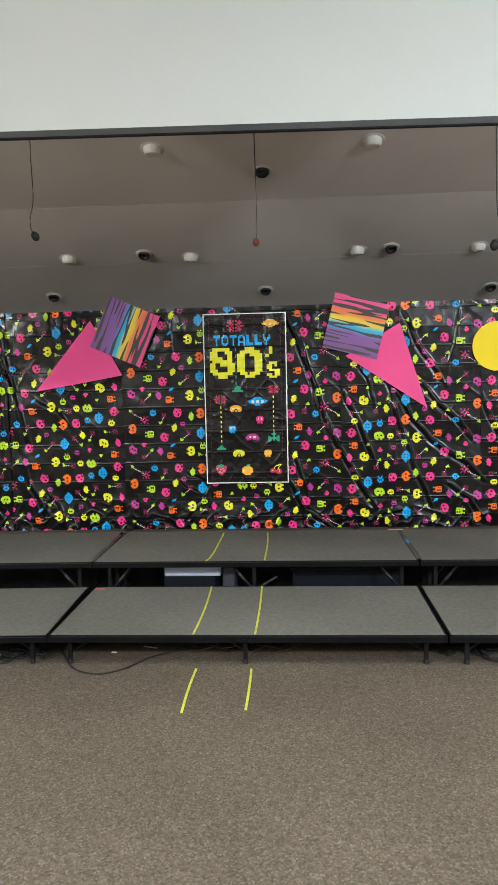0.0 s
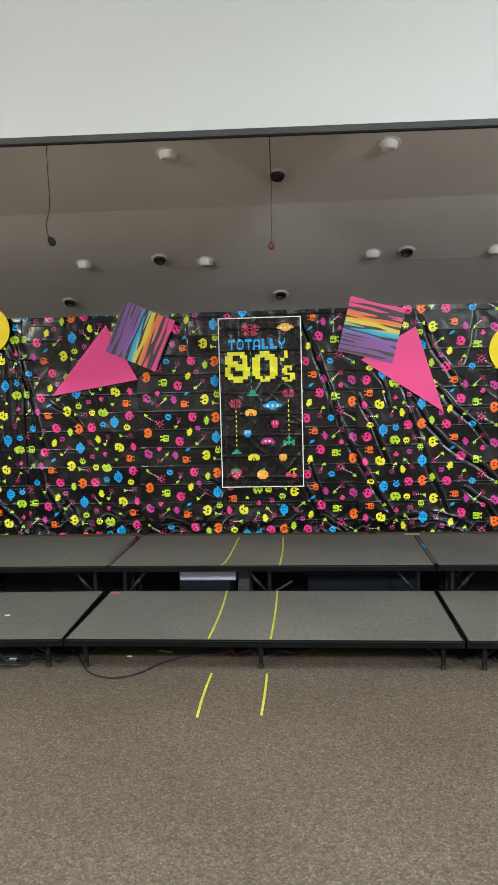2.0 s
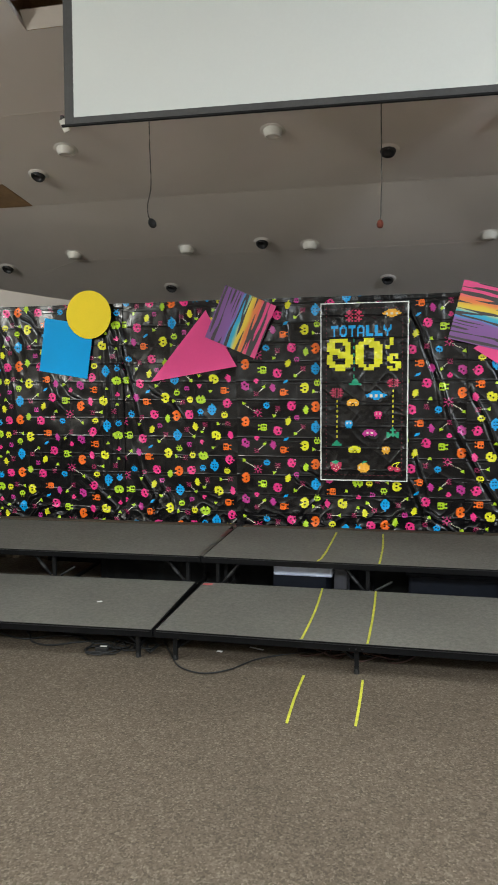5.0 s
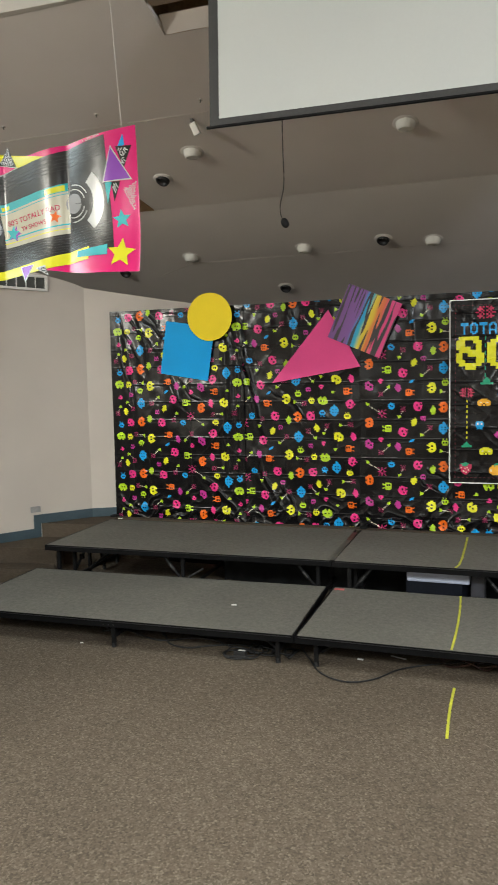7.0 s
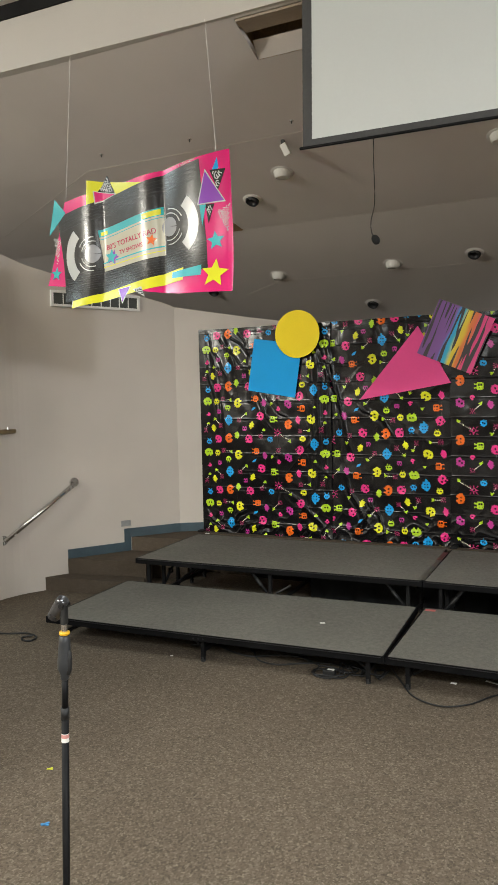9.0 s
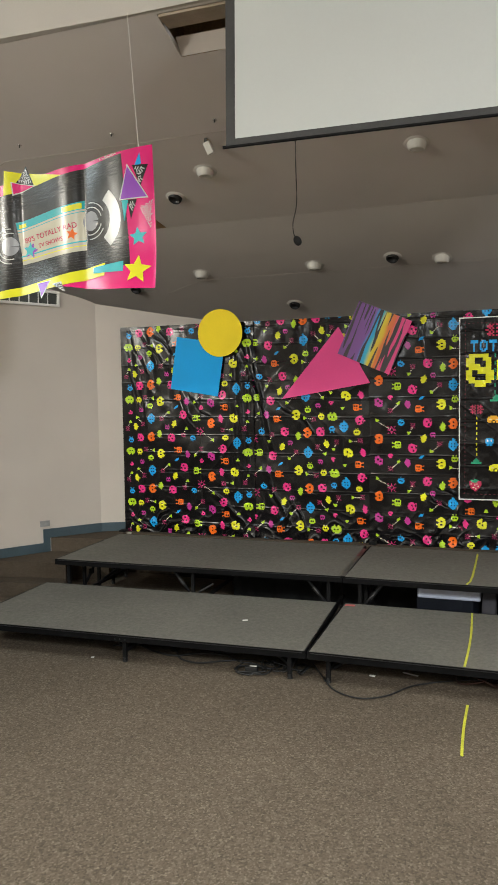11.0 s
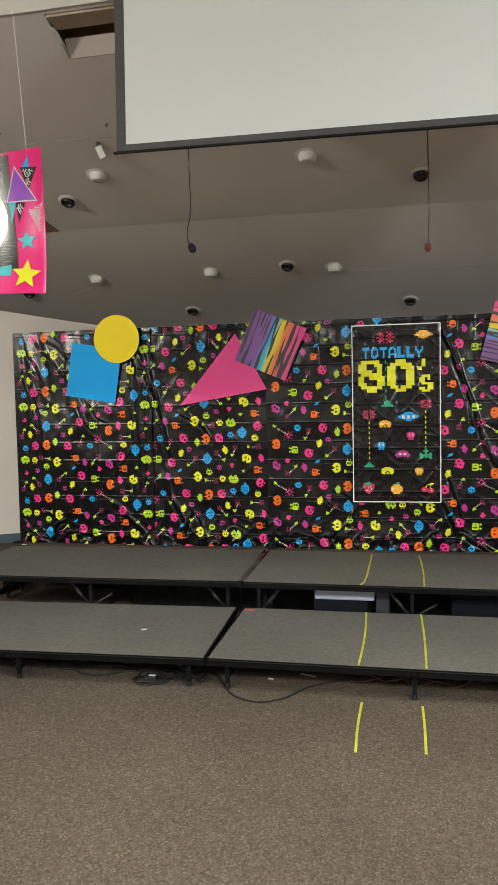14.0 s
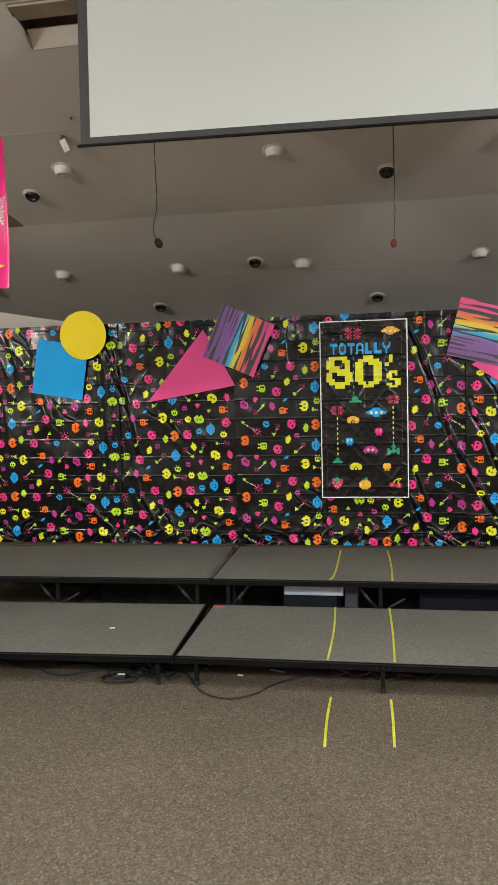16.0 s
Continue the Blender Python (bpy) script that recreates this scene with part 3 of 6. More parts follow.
# flat brown panel that stands in for a recess in the ceiling
hatch = bmesh.new()
for x, y in ((-3.377, 6.544), (-3.45, 6.17), (-4.1, 6.17), (-4.1, 6.544)):
    hatch.verts.new((x, y, profile(y) - 0.006))
    hatch.verts.new((x, y, profile(y) + 0.05))
hatch.verts.ensure_lookup_table()
hv = hatch.verts
hatch.faces.new((hv[0], hv[2], hv[4], hv[6]))
hatch.faces.new((hv[1], hv[7], hv[5], hv[3]))
for k in range(4):
    a, b = 2 * k, (2 * k + 2) % 8
    hatch.faces.new((hv[a], hv[a + 1], hv[b + 1], hv[b]))
bmesh.ops.recalc_face_normals(hatch, faces=hatch.faces)
setting("ceiling_brown_panel", hatch, material("tan_recess_fill", (0.27, 0.165, 0.075), 0.6, spread=0.15), "brown panel on the ceiling in place of a recess", "hatch")

# ---- stage risers ----
def riser(height, x0, y0, x1, y1, label, turn=0.0):
    """A folding choral riser: carpeted deck in a black frame on folding legs with braces."""
    ob = thing("stage_riser", label, "stage riser", (0, 0, 0), "stage risers")
    g = 0.006
    x0, x1 = x0 + g, x1 - g
    part("deck", box(x0 + 0.012, y0 + 0.012, height - 0.02, x1 - 0.012, y1 - 0.012, height, bevel=0.003), M_DECK, ob, "grey carpeted deck")
    for nm, a in (("front_rail", (x0, y0, x1, y0 + 0.011)), ("back_rail", (x0, y1 - 0.011, x1, y1)), ("side_rail", (x0, y0 + 0.0115, x0 + 0.011, y1 - 0.0115)), ("side_rail", (x1 - 0.011, y0 + 0.0115, x1, y1 - 0.0115))):
        part(nm, box(a[0], a[1], height - 0.047, a[2], a[3], height - 0.001, bevel=0.002), M_EDGE, ob, "black steel edge rail")
    # a paler strip draws the glint along the rail's top edge
    part("edge_glint", box(x0 + 0.02, y0 - 0.002, height - 0.012, x1 - 0.02, y0 - 0.0004, height - 0.007), M_WORN, ob, "thin grey strip for the light caught along the rail edge")
    part("underside", box(x0 + 0.02, y0 + 0.02, height - 0.04, x1 - 0.02, y1 - 0.02, height - 0.022), M_BLACK, ob)
    mid = (x0 + x1) / 2
    for lx, inward in ((x0 + (0.1 if x0 < -3 else 0.115), 1), (mid, -1), (x1 - 0.115, -1)):
        for ly in ((y0 + 0.05, y0 + 0.29, y0 + 0.535, y0 + 0.79, y1 - 0.07) if height > 0.3 and lx < mid else (y0 + 0.07, (y0 + y1) / 2, y1 - 0.07) if height > 0.3 and lx != mid else (y0 + 0.07, y1 - 0.07)):
            leg = part("leg", box(lx - 0.013, ly - 0.013, 0.012, lx + 0.013, ly + 0.013, height - 0.05, bevel=0.002), M_BLACK, ob)
            part("foot", tube((lx, ly, 0), (lx, ly, 0.03), 0.0165, 0.015, 12), M_RUBBER, leg)
            if height > 0.3 and lx < mid and x0 < -3:
                if y0 + 0.2 < ly < y0 + 0.4:
                    part("brace", tube((lx, ly + 0.02, 0.13), (lx + 0.12, ly + 0.02, height - 0.045), 0.012, seg=10), M_BLACK, ob)
                    part("brace_clamp", box(lx + 0.04, ly + 0.004, 0.215, lx + 0.075, ly + 0.036, 0.255, bevel=0.004), M_BLACK, ob)
                elif y0 + 0.4 < ly < y0 + 0.6:
                    part("brace", tube((lx - 0.02, ly - 0.03, 0.06), (lx + 0.36, ly - 0.03, height - 0.07), 0.012, seg=10), M_BLACK, ob)
            elif height > 0.3:
                part("brace", tube((lx + inward * 0.03, ly, 0.19), (lx + inward * 0.165, ly, height - 0.05), 0.011, seg=10), M_BLACK, ob)
                part("brace_sleeve", tube((lx + inward * 0.075, ly, 0.2422), (lx + inward * 0.115, ly, 0.289), 0.0145, seg=10), M_WORN, ob, "worn steel brace sleeve")
                if lx == mid:
                    part("hinge_bar", tube((lx + 0.05, ly, 0.19), (lx + 0.17, ly, 0.262), 0.009, seg=10), M_WORN, ob, "worn steel hinge bar")
            elif inward:
                part("brace", tube((lx + inward * 0.02, ly + 0.05, 0.07), (lx + inward * 0.13, ly + 0.05, height - 0.052), 0.009, seg=10), M_BLACK, ob)
        if height < 0.3 and lx == mid:
            for bx in (-0.036, 0.0, 0.036):
                part("bolt", tube((lx + bx, y0 - 0.003, height - 0.03), (lx + bx, y0 + 0.004, height - 0.03), 0.0045, seg=8), M_WORN, ob, "small steel bolt")
        part("leg_bar", box(lx - 0.01, y0 + 0.086, 0.06, lx + 0.01, y1 - 0.086, 0.085), M_BLACK, ob)
    ob.matrix_world = pose(x1, y0, 0, 0, 0, turn) @ pose(-x1, -y0, 0)
    return ob


RX = [-3.87, -1.463, 0.963, 3.39]
for k in range(3):
    tail = ("beside the carpeted steps", "crossed by two yellow tape lines", "at the far end of the row")[k]
    out = k == 0
    riser(0.2, RX[k] - 0.03 * out, 4.3 - 0.002 * out, RX[k + 1] + 0.007 * out, 5.365, "low grey carpeted stage riser " + tail, 2.1 * out)
    riser(0.4, RX[k] + 0.024 * out, 5.325 + 0.004 * out, RX[k + 1] + 0.007 * out, 6.44, "tall grey carpeted stage riser " + tail, 1.5 * out)


def strip(name, points, width, z, mat, label, category):
    """A flat ribbon of tape along a line."""
    bm = bmesh.new()
    rows = []
    for i, (x, y) in enumerate(points):
        x2, y2 = points[min(i + 1, len(points) - 1)]
        x1, y1 = points[max(i - 1, 0)]
        d = Vector((x2 - x1, y2 - y1)).normalized()
        n = Vector((-d.y, d.x)) * width / 2
        rows.append([bm.verts.new((x + s * n.x, y + s * n.y, zz)) for s, zz in ((1, z), (-1, z), (-1, z + 0.002), (1, z + 0.002))])
    for a, b in zip(rows, rows[1:]):
        for k in range(4):
            bm.faces.new((a[k], a[(k + 1) % 4], b[(k + 1) % 4], b[k]))
    bm.faces.new(rows[0])
    bm.faces.new(rows[-1][::-1])
    bmesh.ops.recalc_face_normals(bm, faces=bm.faces)
    return tagged(part(name, bm, mat), label, category, "tape lines")


def wavy(x0, y0, x1, y1, bend, n=10):
    out = []
    for k in range(n + 1):
        f = k / n
        out.append((x0 + (x1 - x0) * f + bend * math.sin(math.pi * f), y0 + (y1 - y0) * f))
    return out


M_JOINT = material("dull_tape", (0.085, 0.076, 0.068), 0.5, spread=0.3, scale=9)
M_FADED = material("faded_red_tape", (0.12, 0.045, 0.04), 0.6, spread=0.3, scale=12)
TAPE = "bright yellow tape line stuck on the "
strip("floor_tape", wavy(-0.54, 3.68, -0.542, 4.275, -0.006), 0.0135, 0.002, M_TAPE, TAPE + "carpet", "tape")
strip("floor_tape", wavy(-0.206, 3.718, -0.209, 4.275, 0.003), 0.0135, 0.002, M_TAPE, TAPE + "carpet", "tape")
strip("riser_tape", wavy(-0.561, 4.316, -0.567, 5.35, 0.012), 0.0125, 0.201, M_TAPE, TAPE + "low riser", "tape")
strip("riser_tape", wavy(-0.185, 4.316, -0.191, 5.35, 0.006), 0.013, 0.201, M_TAPE, TAPE + "low riser", "tape")
strip("riser_tape", [(-0.602, 5.335), (-0.583, 5.42), (-0.573, 5.6), (-0.568, 6.0), (-0.567, 6.33)], 0.014, 0.401, M_TAPE, TAPE + "tall riser", "tape")
strip("riser_tape", wavy(-0.168, 5.34, -0.183, 6.33, 0.01), 0.013, 0.401, M_TAPE, TAPE + "tall riser", "tape")
strip("red_tape", [(-1.435, 5.298), (-1.365, 5.301)], 0.04, 0.201, M_REDTAPE, "scrap of red tape at the riser corner", "tape")
strip("joint_tape", [(-1.468, 5.345), (-1.473, 6.0)], 0.042, 0.4005, M_JOINT, "dull dark tape over the riser joint", "tape")
strip("red_tape", [(-1.473, 6.0), (-1.476, 6.3)], 0.04, 0.401, M_FADED, "faded red tape over the riser joint", "tape")
strip("joint_tape", [(0.963, 5.36), (0.962, 6.36)], 0.028, 0.4005, M_JOINT, "dull dark tape over the riser joint", "tape")
strip("blue_tape", [(0.963, 5.88), (0.962, 6.0)], 0.03, 0.403, M_BLUETAPE, "scrap of blue tape over the riser joint", "tape")
strip("peach_tape", [(0.87, 6.415), (1.0, 6.415)], 0.035, 0.401, M_PEACH, "scrap of peach tape at the back of the riser", "tape")
strip("yellow_tape_mark", [(-2.682, 2.8), (-2.652, 2.806)], 0.01, 0.002, M_TAPE, "small yellow tape mark on the carpet", "tape")
strip("yellow_tape_mark", [(-2.675, 2.79), (-2.66, 2.815)], 0.008, 0.0045, M_TAPE, "small yellow tape mark on the carpet", "tape")
strip("blue_tape_mark", [(-2.39, 2.425), (-2.372, 2.455)], 0.01, 0.0045, M_BLUETAPE, "small blue tape mark on the carpet", "tape")
strip("blue_tape_mark", [(-2.4, 2.436), (-2.365, 2.442)], 0.012, 0.002, M_BLUETAPE, "small blue tape mark on the carpet", "tape")


def scrap(x, y, z, w, h, mat, label):
    bm = box(-w / 2, -h / 2, 0, w / 2, h / 2, 0.003)
    ob = tagged(part("paper_scrap", bm, mat), label, "paper scrap", "litter")
    ob.matrix_world = pose(x, y, z, 0, 0, random.uniform(-40, 40))
    return ob


for x, y, z, w, h in ((-2.925, 4.325, 0.001, 0.02, 0.014), (-2.005, 4.757, 0.201, 0.035, 0.02), (-1.111, 4.543, 0.001, 0.035, 0.02), (-0.894, 4.634, 0.001, 0.1, 0.014), (-3.78, 6.42, 0.401, 0.045, 0.025)):
    scrap(x, y, z, w, h, M_PAPER, "small scrap of white paper")

# ---- cables and boxes under the risers ----
tagged(part("floor_cable", add_path(bmesh.new(), [(-1.5, 4.62, 0.008), (-1.4, 4.44, 0.008), (-1.28, 4.25, 0.008), (-1.12, 4.18, 0.008), (-0.98, 4.26, 0.008), (-0.85, 4.45, 0.008), (-0.62, 4.6, 0.008), (-0.4, 4.66, 0.008), (-0.1, 4.62, 0.008), (0.1, 4.75, 0.008)], 0.0048), M_RUBBER, None, "", True), "loose black cable curling out from under the riser", "cable")
rng = random.Random(4)


def coil(cx, cy, r, turns):
    """A loosely wound ring of cable whose end wanders off."""
    pts = []
    for k in range(turns * 9):
        a = k * math.tau / 9
        q = r * (0.72 + 0.2 * (k * 5 // 9 % 3) + 0.2 * rng.random())
        pts.append((cx + 1.15 * q * math.cos(a) + 0.012 * math.sin(k * 0.21), cy + 0.85 * q * math.sin(a), 0.007 + 0.012 * (k / (turns * 9)) + 0.004 * (k % 2)))
    return pts


def wander(x0, x1, y, n, sway):
    """Cable dropped in uneven bights between two places."""
    pts = []
    for k in range(n):
        a = k * 1.9 + rng.uniform(-0.7, 0.7)
        pts.append((x0 + (x1 - x0) * k / n + 0.055 * math.cos(a) + rng.uniform(-0.03, 0.03), y + sway * math.sin(a), 0.009 + 0.014 * (k % 3) * rng.random()))
    return pts


for cx, cy, way in ((-1.84, 4.4, 1), (1.3, 4.46, -1)):
    tagged(part("coiled_cable", add_path(bmesh.new(), coil(cx, cy, 0.085, 3), 0.005, 6, 4), M_RUBBER, None, "", True), "small ring of coiled black cable on the carpet", "cable")
    tagged(part("coiled_cable", add_path(bmesh.new(), wander(cx + way * 0.06, cx + way * 0.36, cy + 0.1, 26, 0.075), 0.0055, 6, 5), M_RUBBER, None, "", True), "tangled heap of black cable under the riser", "cable")
    tagged(part("floor_cable", add_path(bmesh.new(), [(cx + way * a, cy + b, 0.008) for a, b in ((0.1, 0.12), (-0.05, 0.16), (-0.22, 0.1), (-0.36, 0.02), (-0.5, 0.05), (-0.58, 0.16), (-0.64, 0.24), (-0.5, 0.3), (-0.3, 0.24), (-0.1, 0.3))], 0.0055, 6, 6), M_RUBBER, None, "", True), "black cable lying under the riser", "cable")
pts = []
for k in range(30):
    a = k * 1.3 + rng.uniform(-0.4, 0.4)
    pts.append((-0.62 + 0.022 * k + 0.07 * math.cos(a), 4.62 + 0.09 * math.sin(a), 0.01 + 0.02 * (k % 3)))
tagged(part("coiled_cable", add_path(bmesh.new(), pts, 0.005, 6, 6), material("brown_cable", (0.07, 0.03, 0.022), 0.5, spread=0.3, scale=9), None, "", True), "loose tangle of brown cable under the riser", "cable")
pts = [(-2.9 + 0.16 * k, 4.55 + 0.06 * math.sin(k * 1.7), 0.008) for k in range(7)]
tagged(part("floor_cable", add_path(bmesh.new(), pts, 0.006, 6, 6), M_RUBBER, None, "", True), "black cable lying under the riser", "cable")
tagged(part("floor_cable", add_path(bmesh.new(), [(-5.0, 4.12, 0.008), (-4.6, 4.18, 0.008), (-4.31, 4.26, 0.008), (-4.17, 4.32, 0.008), (-4.05, 4.28, 0.008), (-4.03, 4.2, 0.008), (-4.09, 4.185, 0.008), (-4.14, 4.235, 0.008), (-4.08, 4.28, 0.016)], 0.007), M_RUBBER, None, "", True), "black cable end curled on the carpet", "cable")
plug = thing("power_plug", "white and black power plug on the carpet", "plug", (-1.84, 4.41, 0.0))
part("plug_body", box(-0.04, -0.02, 0, 0.04, 0.02, 0.03, bevel=0.006), M_RUBBER, plug)
part("plug_cap", box(-0.012, -0.01, 0.0305, 0.034, 0.008, 0.035, bevel=0.002), M_PAPER, plug, "white label")

tote = thing("storage_box", "dark plastic storage box with a pale lid, under the tall riser", "storage box", (-0.72, 5.75, 0.0))
part("bin", prism([(-0.24, -0.2), (0.08, -0.2), (0.15, -0.17), (0.19, -0.1), (0.2, 0.0), (0.2, 0.2), (-0.24, 0.2)], 0.0, 0.23), M_BIN, tote)
part("lid", box(-0.235, -0.225, 0.232, 0.205, 0.22, 0.325, bevel=0.012), M_LID, tote, "pale blue lid")
crate = thing("storage_box", "small grey box beside the lidded storage box under the tall riser", "storage box", (-0.46, 5.68, 0.0))
part("bin", box(-0.05, -0.1, 0.0, 0.05, 0.1, 0.29, bevel=0.01), material("grey_box", (0.07, 0.07, 0.085), 0.5), crate)
tote2 = thing("storage_box", "dark plastic storage box under the tall riser", "storage box", (0.45, 5.85, 0.0))
part("bin", box(-0.42, -0.2, 0, 0.42, 0.25, 0.24, bevel=0.02), M_BIN, tote2)
part("lid", box(-0.44, -0.22, 0.242, 0.44, 0.27, 0.27, bevel=0.008), M_BIN, tote2)

# dark backing added below the decks, where the space lies in shade
drape = thing("riser_shade_sheet", "black folded sheet added to darken the space under the tall risers", "drape", (0, 0, 0))
M_SHADE_SHEET = material("black_shade_sheet", (0.006, 0.0078, 0.009), 0.9, spread=0.2, scale=8)
for panel in range(5):
    bm = bmesh.new()
    rows = []
    for k in range(panel * 28, panel * 28 + 30):
        x = -2.55 + k * 0.041
        y = 5.99 + 0.018 * math.sin(k * 0.9) + 0.008 * math.sin(k * 2.3) + 0.012 * (panel % 2)
        rows.append([bm.verts.new((x, y, 0.004)), bm.verts.new((x, y + 0.01, 0.345)), bm.verts.new((x, y + 0.014, 0.345)), bm.verts.new((x, y + 0.004, 0.004))])
    for a, b in zip(rows, rows[1:]):
        for k in range(4):
            bm.faces.new((a[k], b[k], b[(k + 1) % 4], a[(k + 1) % 4]))
    bmesh.ops.recalc_face_normals(bm, faces=bm.faces)
    part("shade_sheet_panel", bm, M_SHADE_SHEET, drape, "", True)

# ---- projection screen ----

screen = thing("projection_screen", "large white projection screen with a dark border, lowered over the stage", "screen", (-1.8, 4.1, 3.14))
screen.matrix_world = pose(-1.8, 4.1, 3.14, 0, 0.77, 0)
part("cloth", box(0.022, -0.003, -0.008, 3.31, 0.0, 1.05), M_SCREEN, screen, "white screen cloth")
part("side_border", box(-0.032, -0.004, -0.046, 0.0215, 0.0, 1.05), M_BORDER, screen, "dark grey border")
part("side_border", box(3.3105, -0.004, -0.046, 3.36, 0.0, 1.05), M_BORDER, screen, "dark grey border")
part("bottom_border", box(0.022, -0.004, -0.045, 3.31, 0.0, -0.0085), M_BORDER, screen, "dark grey border")
part("weight_bar", tube((-0.05, -0.002, -0.05), (3.375, -0.002, -0.05), 0.008), M_BLACK, screen, "black weight bar")
part("roller_case", box(-0.15, 0.002, 1.04, 3.46, 0.095, 1.16, bevel=0.01), M_WHITE, screen, "white roller case")


# ---- ceiling fixtures ----
def tilt(y):
    return math.degrees(math.atan((profile(y + 0.05) - profile(y - 0.05)) / 0.1))


def ceiling_lamp(x, y):
    ob = thing("surface_downlight", "white cylinder downlight on the sloping ceiling, switched off", "ceiling light", (x, y, profile(y)), "ceiling lights")
    part("flange", lathe([(0.06, -0.005), (0.088, -0.004), (0.093, -0.001), (0.093, 0.02)]), M_FLANGE, ob, "", True)
    upright = pose(0, 0, 0, -1.05 * tilt(y), 0, 0)
    part("housing", lathe([(0.074, 0.03), (0.069, -0.012), (0.06, -0.04), (0.056, -0.044), (0.05, -0.044)]), M_WHITE, ob, "white tapered housing", True).matrix_basis = upright
    part("baffle", lathe([(0.05, -0.042), (0.045, -0.025), (0.0, -0.02)]), M_WHITE, ob, "", True).matrix_basis = upright
    ob.matrix_world = pose(x, y, profile(y), tilt(y), 0, 0)
    return ob


def eyeball_lamp(x, y, turn, trim=M_FLANGE):
    ob = thing("eyeball_downlight", "recessed eyeball spotlight with a black baffle, switched off", "ceiling light", (x, y, profile(y)), "eyeball lights")
    part("flange", lathe([(0.055, -0.014), (0.068, -0.012), (0.085, -0.003), (0.088, 0.012)]), trim, ob, "", True)
    ball = part("eyeball", lathe([(0.06, 0.02), (0.06, -0.018), (0.054, -0.036), (0.048, -0.041)]), M_DARKHOLE, ob, "black tilted eyeball", True)
    part("lens", lathe([(0.049, -0.038), (0.044, -0.014), (0.03, -0.005), (0.0, 0.0)]), M_GLASS, ball, "", True)
    ball.matrix_basis = pose(0, 0, 0, -14, turn, 0)
    ob.matrix_world = pose(x, y, profile(y), tilt(y), 0, 0)
    return ob


for x, y in ((-0.98, 5.735), (0.696, 5.752), (-2.642, 5.752), (-2.155, 7.342), (-0.935, 7.376), (-3.362, 7.348), (0.706, 7.356), (1.867, 7.366)):
    ceiling_lamp(x, y)
eyeball_lamp(-0.156, 6.085, 0, M_CEIL)
for x, y, turn in ((-1.382, 7.297, 8), (-0.222, 8.03, 0), (-3.05, 6.066, 10), (-2.549, 8.035, 8), (1.026, 7.327, -8), (2.17, 8.095, -8), (-4.222, 7.53, 10)):
    eyeball_lamp(x, y, turn)


def hanging_microphone(x, y, z, mat, label, lean):
    ob = thing("hanging_microphone", label, "microphone", (x, y, z), "choir microphones")
    top = profile(y) - z
    part("cord", add_path(bmesh.new(), [(lean * 0.2, 0, top), (lean * 0.25, 0, top * 0.6), (0.006 + lean * 0.3, 0, 0.26), (lean, 0, 0.13), (lean * 0.95, 0, 0.06), (lean * 0.5, 0, 0.025)], 0.0035, 6, 6), M_CORD, ob, "thin grey cord", True)
    size = 0.58 if mat is M_RUST else 0.78
    ball = lathe([(r * size, h * size) for r, h in ((0.001, 0.045), (0.012, 0.043), (0.026, 0.03), (0.034, 0.008), (0.034, -0.012), (0.026, -0.034), (0.012, -0.044), (0.001, -0.046))], 18)
    head = part("windscreen", ball, mat, ob, "", True)
    head.matrix_basis = pose(0, 0, 0, 0, -28 if lean < 0 else 0, 0)
    part("rose", lathe([(0.001, top - 0.015), (0.03, top - 0.012), (0.034, top)], 16), M_WHITE, ob, "", True)
    return ob


hanging_microphone(-1.72, 5.155, 2.77, M_RUBBER, "black choir microphone hanging on a thin cord", -0.03)
hanging_microphone(-0.15, 4.74, 2.6, M_RUST, "rust-coloured choir microphone hanging on a thin cord", 0.004)
hanging_microphone(1.36, 4.85, 2.55, M_RUBBER, "black choir microphone hanging on a thin cord", 0.03)


def anchor(x, y):
    ob = thing("ceiling_hook", "small metal hook in the ceiling", "hook", (x, y, profile(y)), "ceiling hooks")
    part("plate", lathe([(0.001, -0.006), (0.016, -0.006), (0.018, 0.0)], 14), M_CHROME, ob)
    part("pin", tube((0, 0, -0.005), (0, 0, -0.022), 0.005, seg=8), M_CORD, ob)
    return ob


for x, y in ((-3.943, 5.134), (-3.146, 5.157), (-2.324, 5.17)):
    anchor(x, y)
sensor = thing("ceiling_sensor", "small white box sensor on a bracket below the ceiling", "sensor", (-2.47, 5.36, profile(5.36)))
part("bracket", box(-0.012, -0.012, -0.03, 0.012, 0.012, 0.005), M_CORD, sensor)
head = part("housing", box(-0.025, -0.02, -0.092, 0.025, 0.02, 0.0, bevel=0.005), M_WHITE, sensor, "white box")
head.matrix_basis = pose(0, 0, -0.025, 12, -22, 0)

# ---- left wall fittings ----
rail = thing("handrail", "brushed steel handrail on the wall beside the steps", "handrail", (0, 0, 0))
part("tube", tube((-4.691, 5.602, 0.968), (-5.005, 5.0, 0.515), 0.021, seg=18), M_CHROME, rail, "", True)
for x, y, z in ((-4.691, 5.602, 0.968), (-5.005, 5.0, 0.515)):
    fl = part("flange", lathe([(0.001, 0.006), (0.042, 0.006), (0.045, 0.0), (0.045, -0.012)], 22), M_CHROME, rail)
    fl.matrix_basis = pose(x, y, z) @ Vector((0.9, -0.43, 0)).to_track_quat("Z", "Y").to_matrix().to_4x4() @ pose(0, 0, -0.045)
    part("post", tube((x, y, z), (x - 0.05, y + 0.024, z), 0.01, seg=10), M_CHROME, rail)
WALLTURN = math.degrees(math.atan2(0.64, 0.42))
M_OUTLET = material("grey_plate", (0.31, 0.31, 0.3), 0.4)
outlet = thing("wall_outlet", "grey electrical outlet plate on the cream wall", "outlet", (-4.475, 6.02, 0.53))
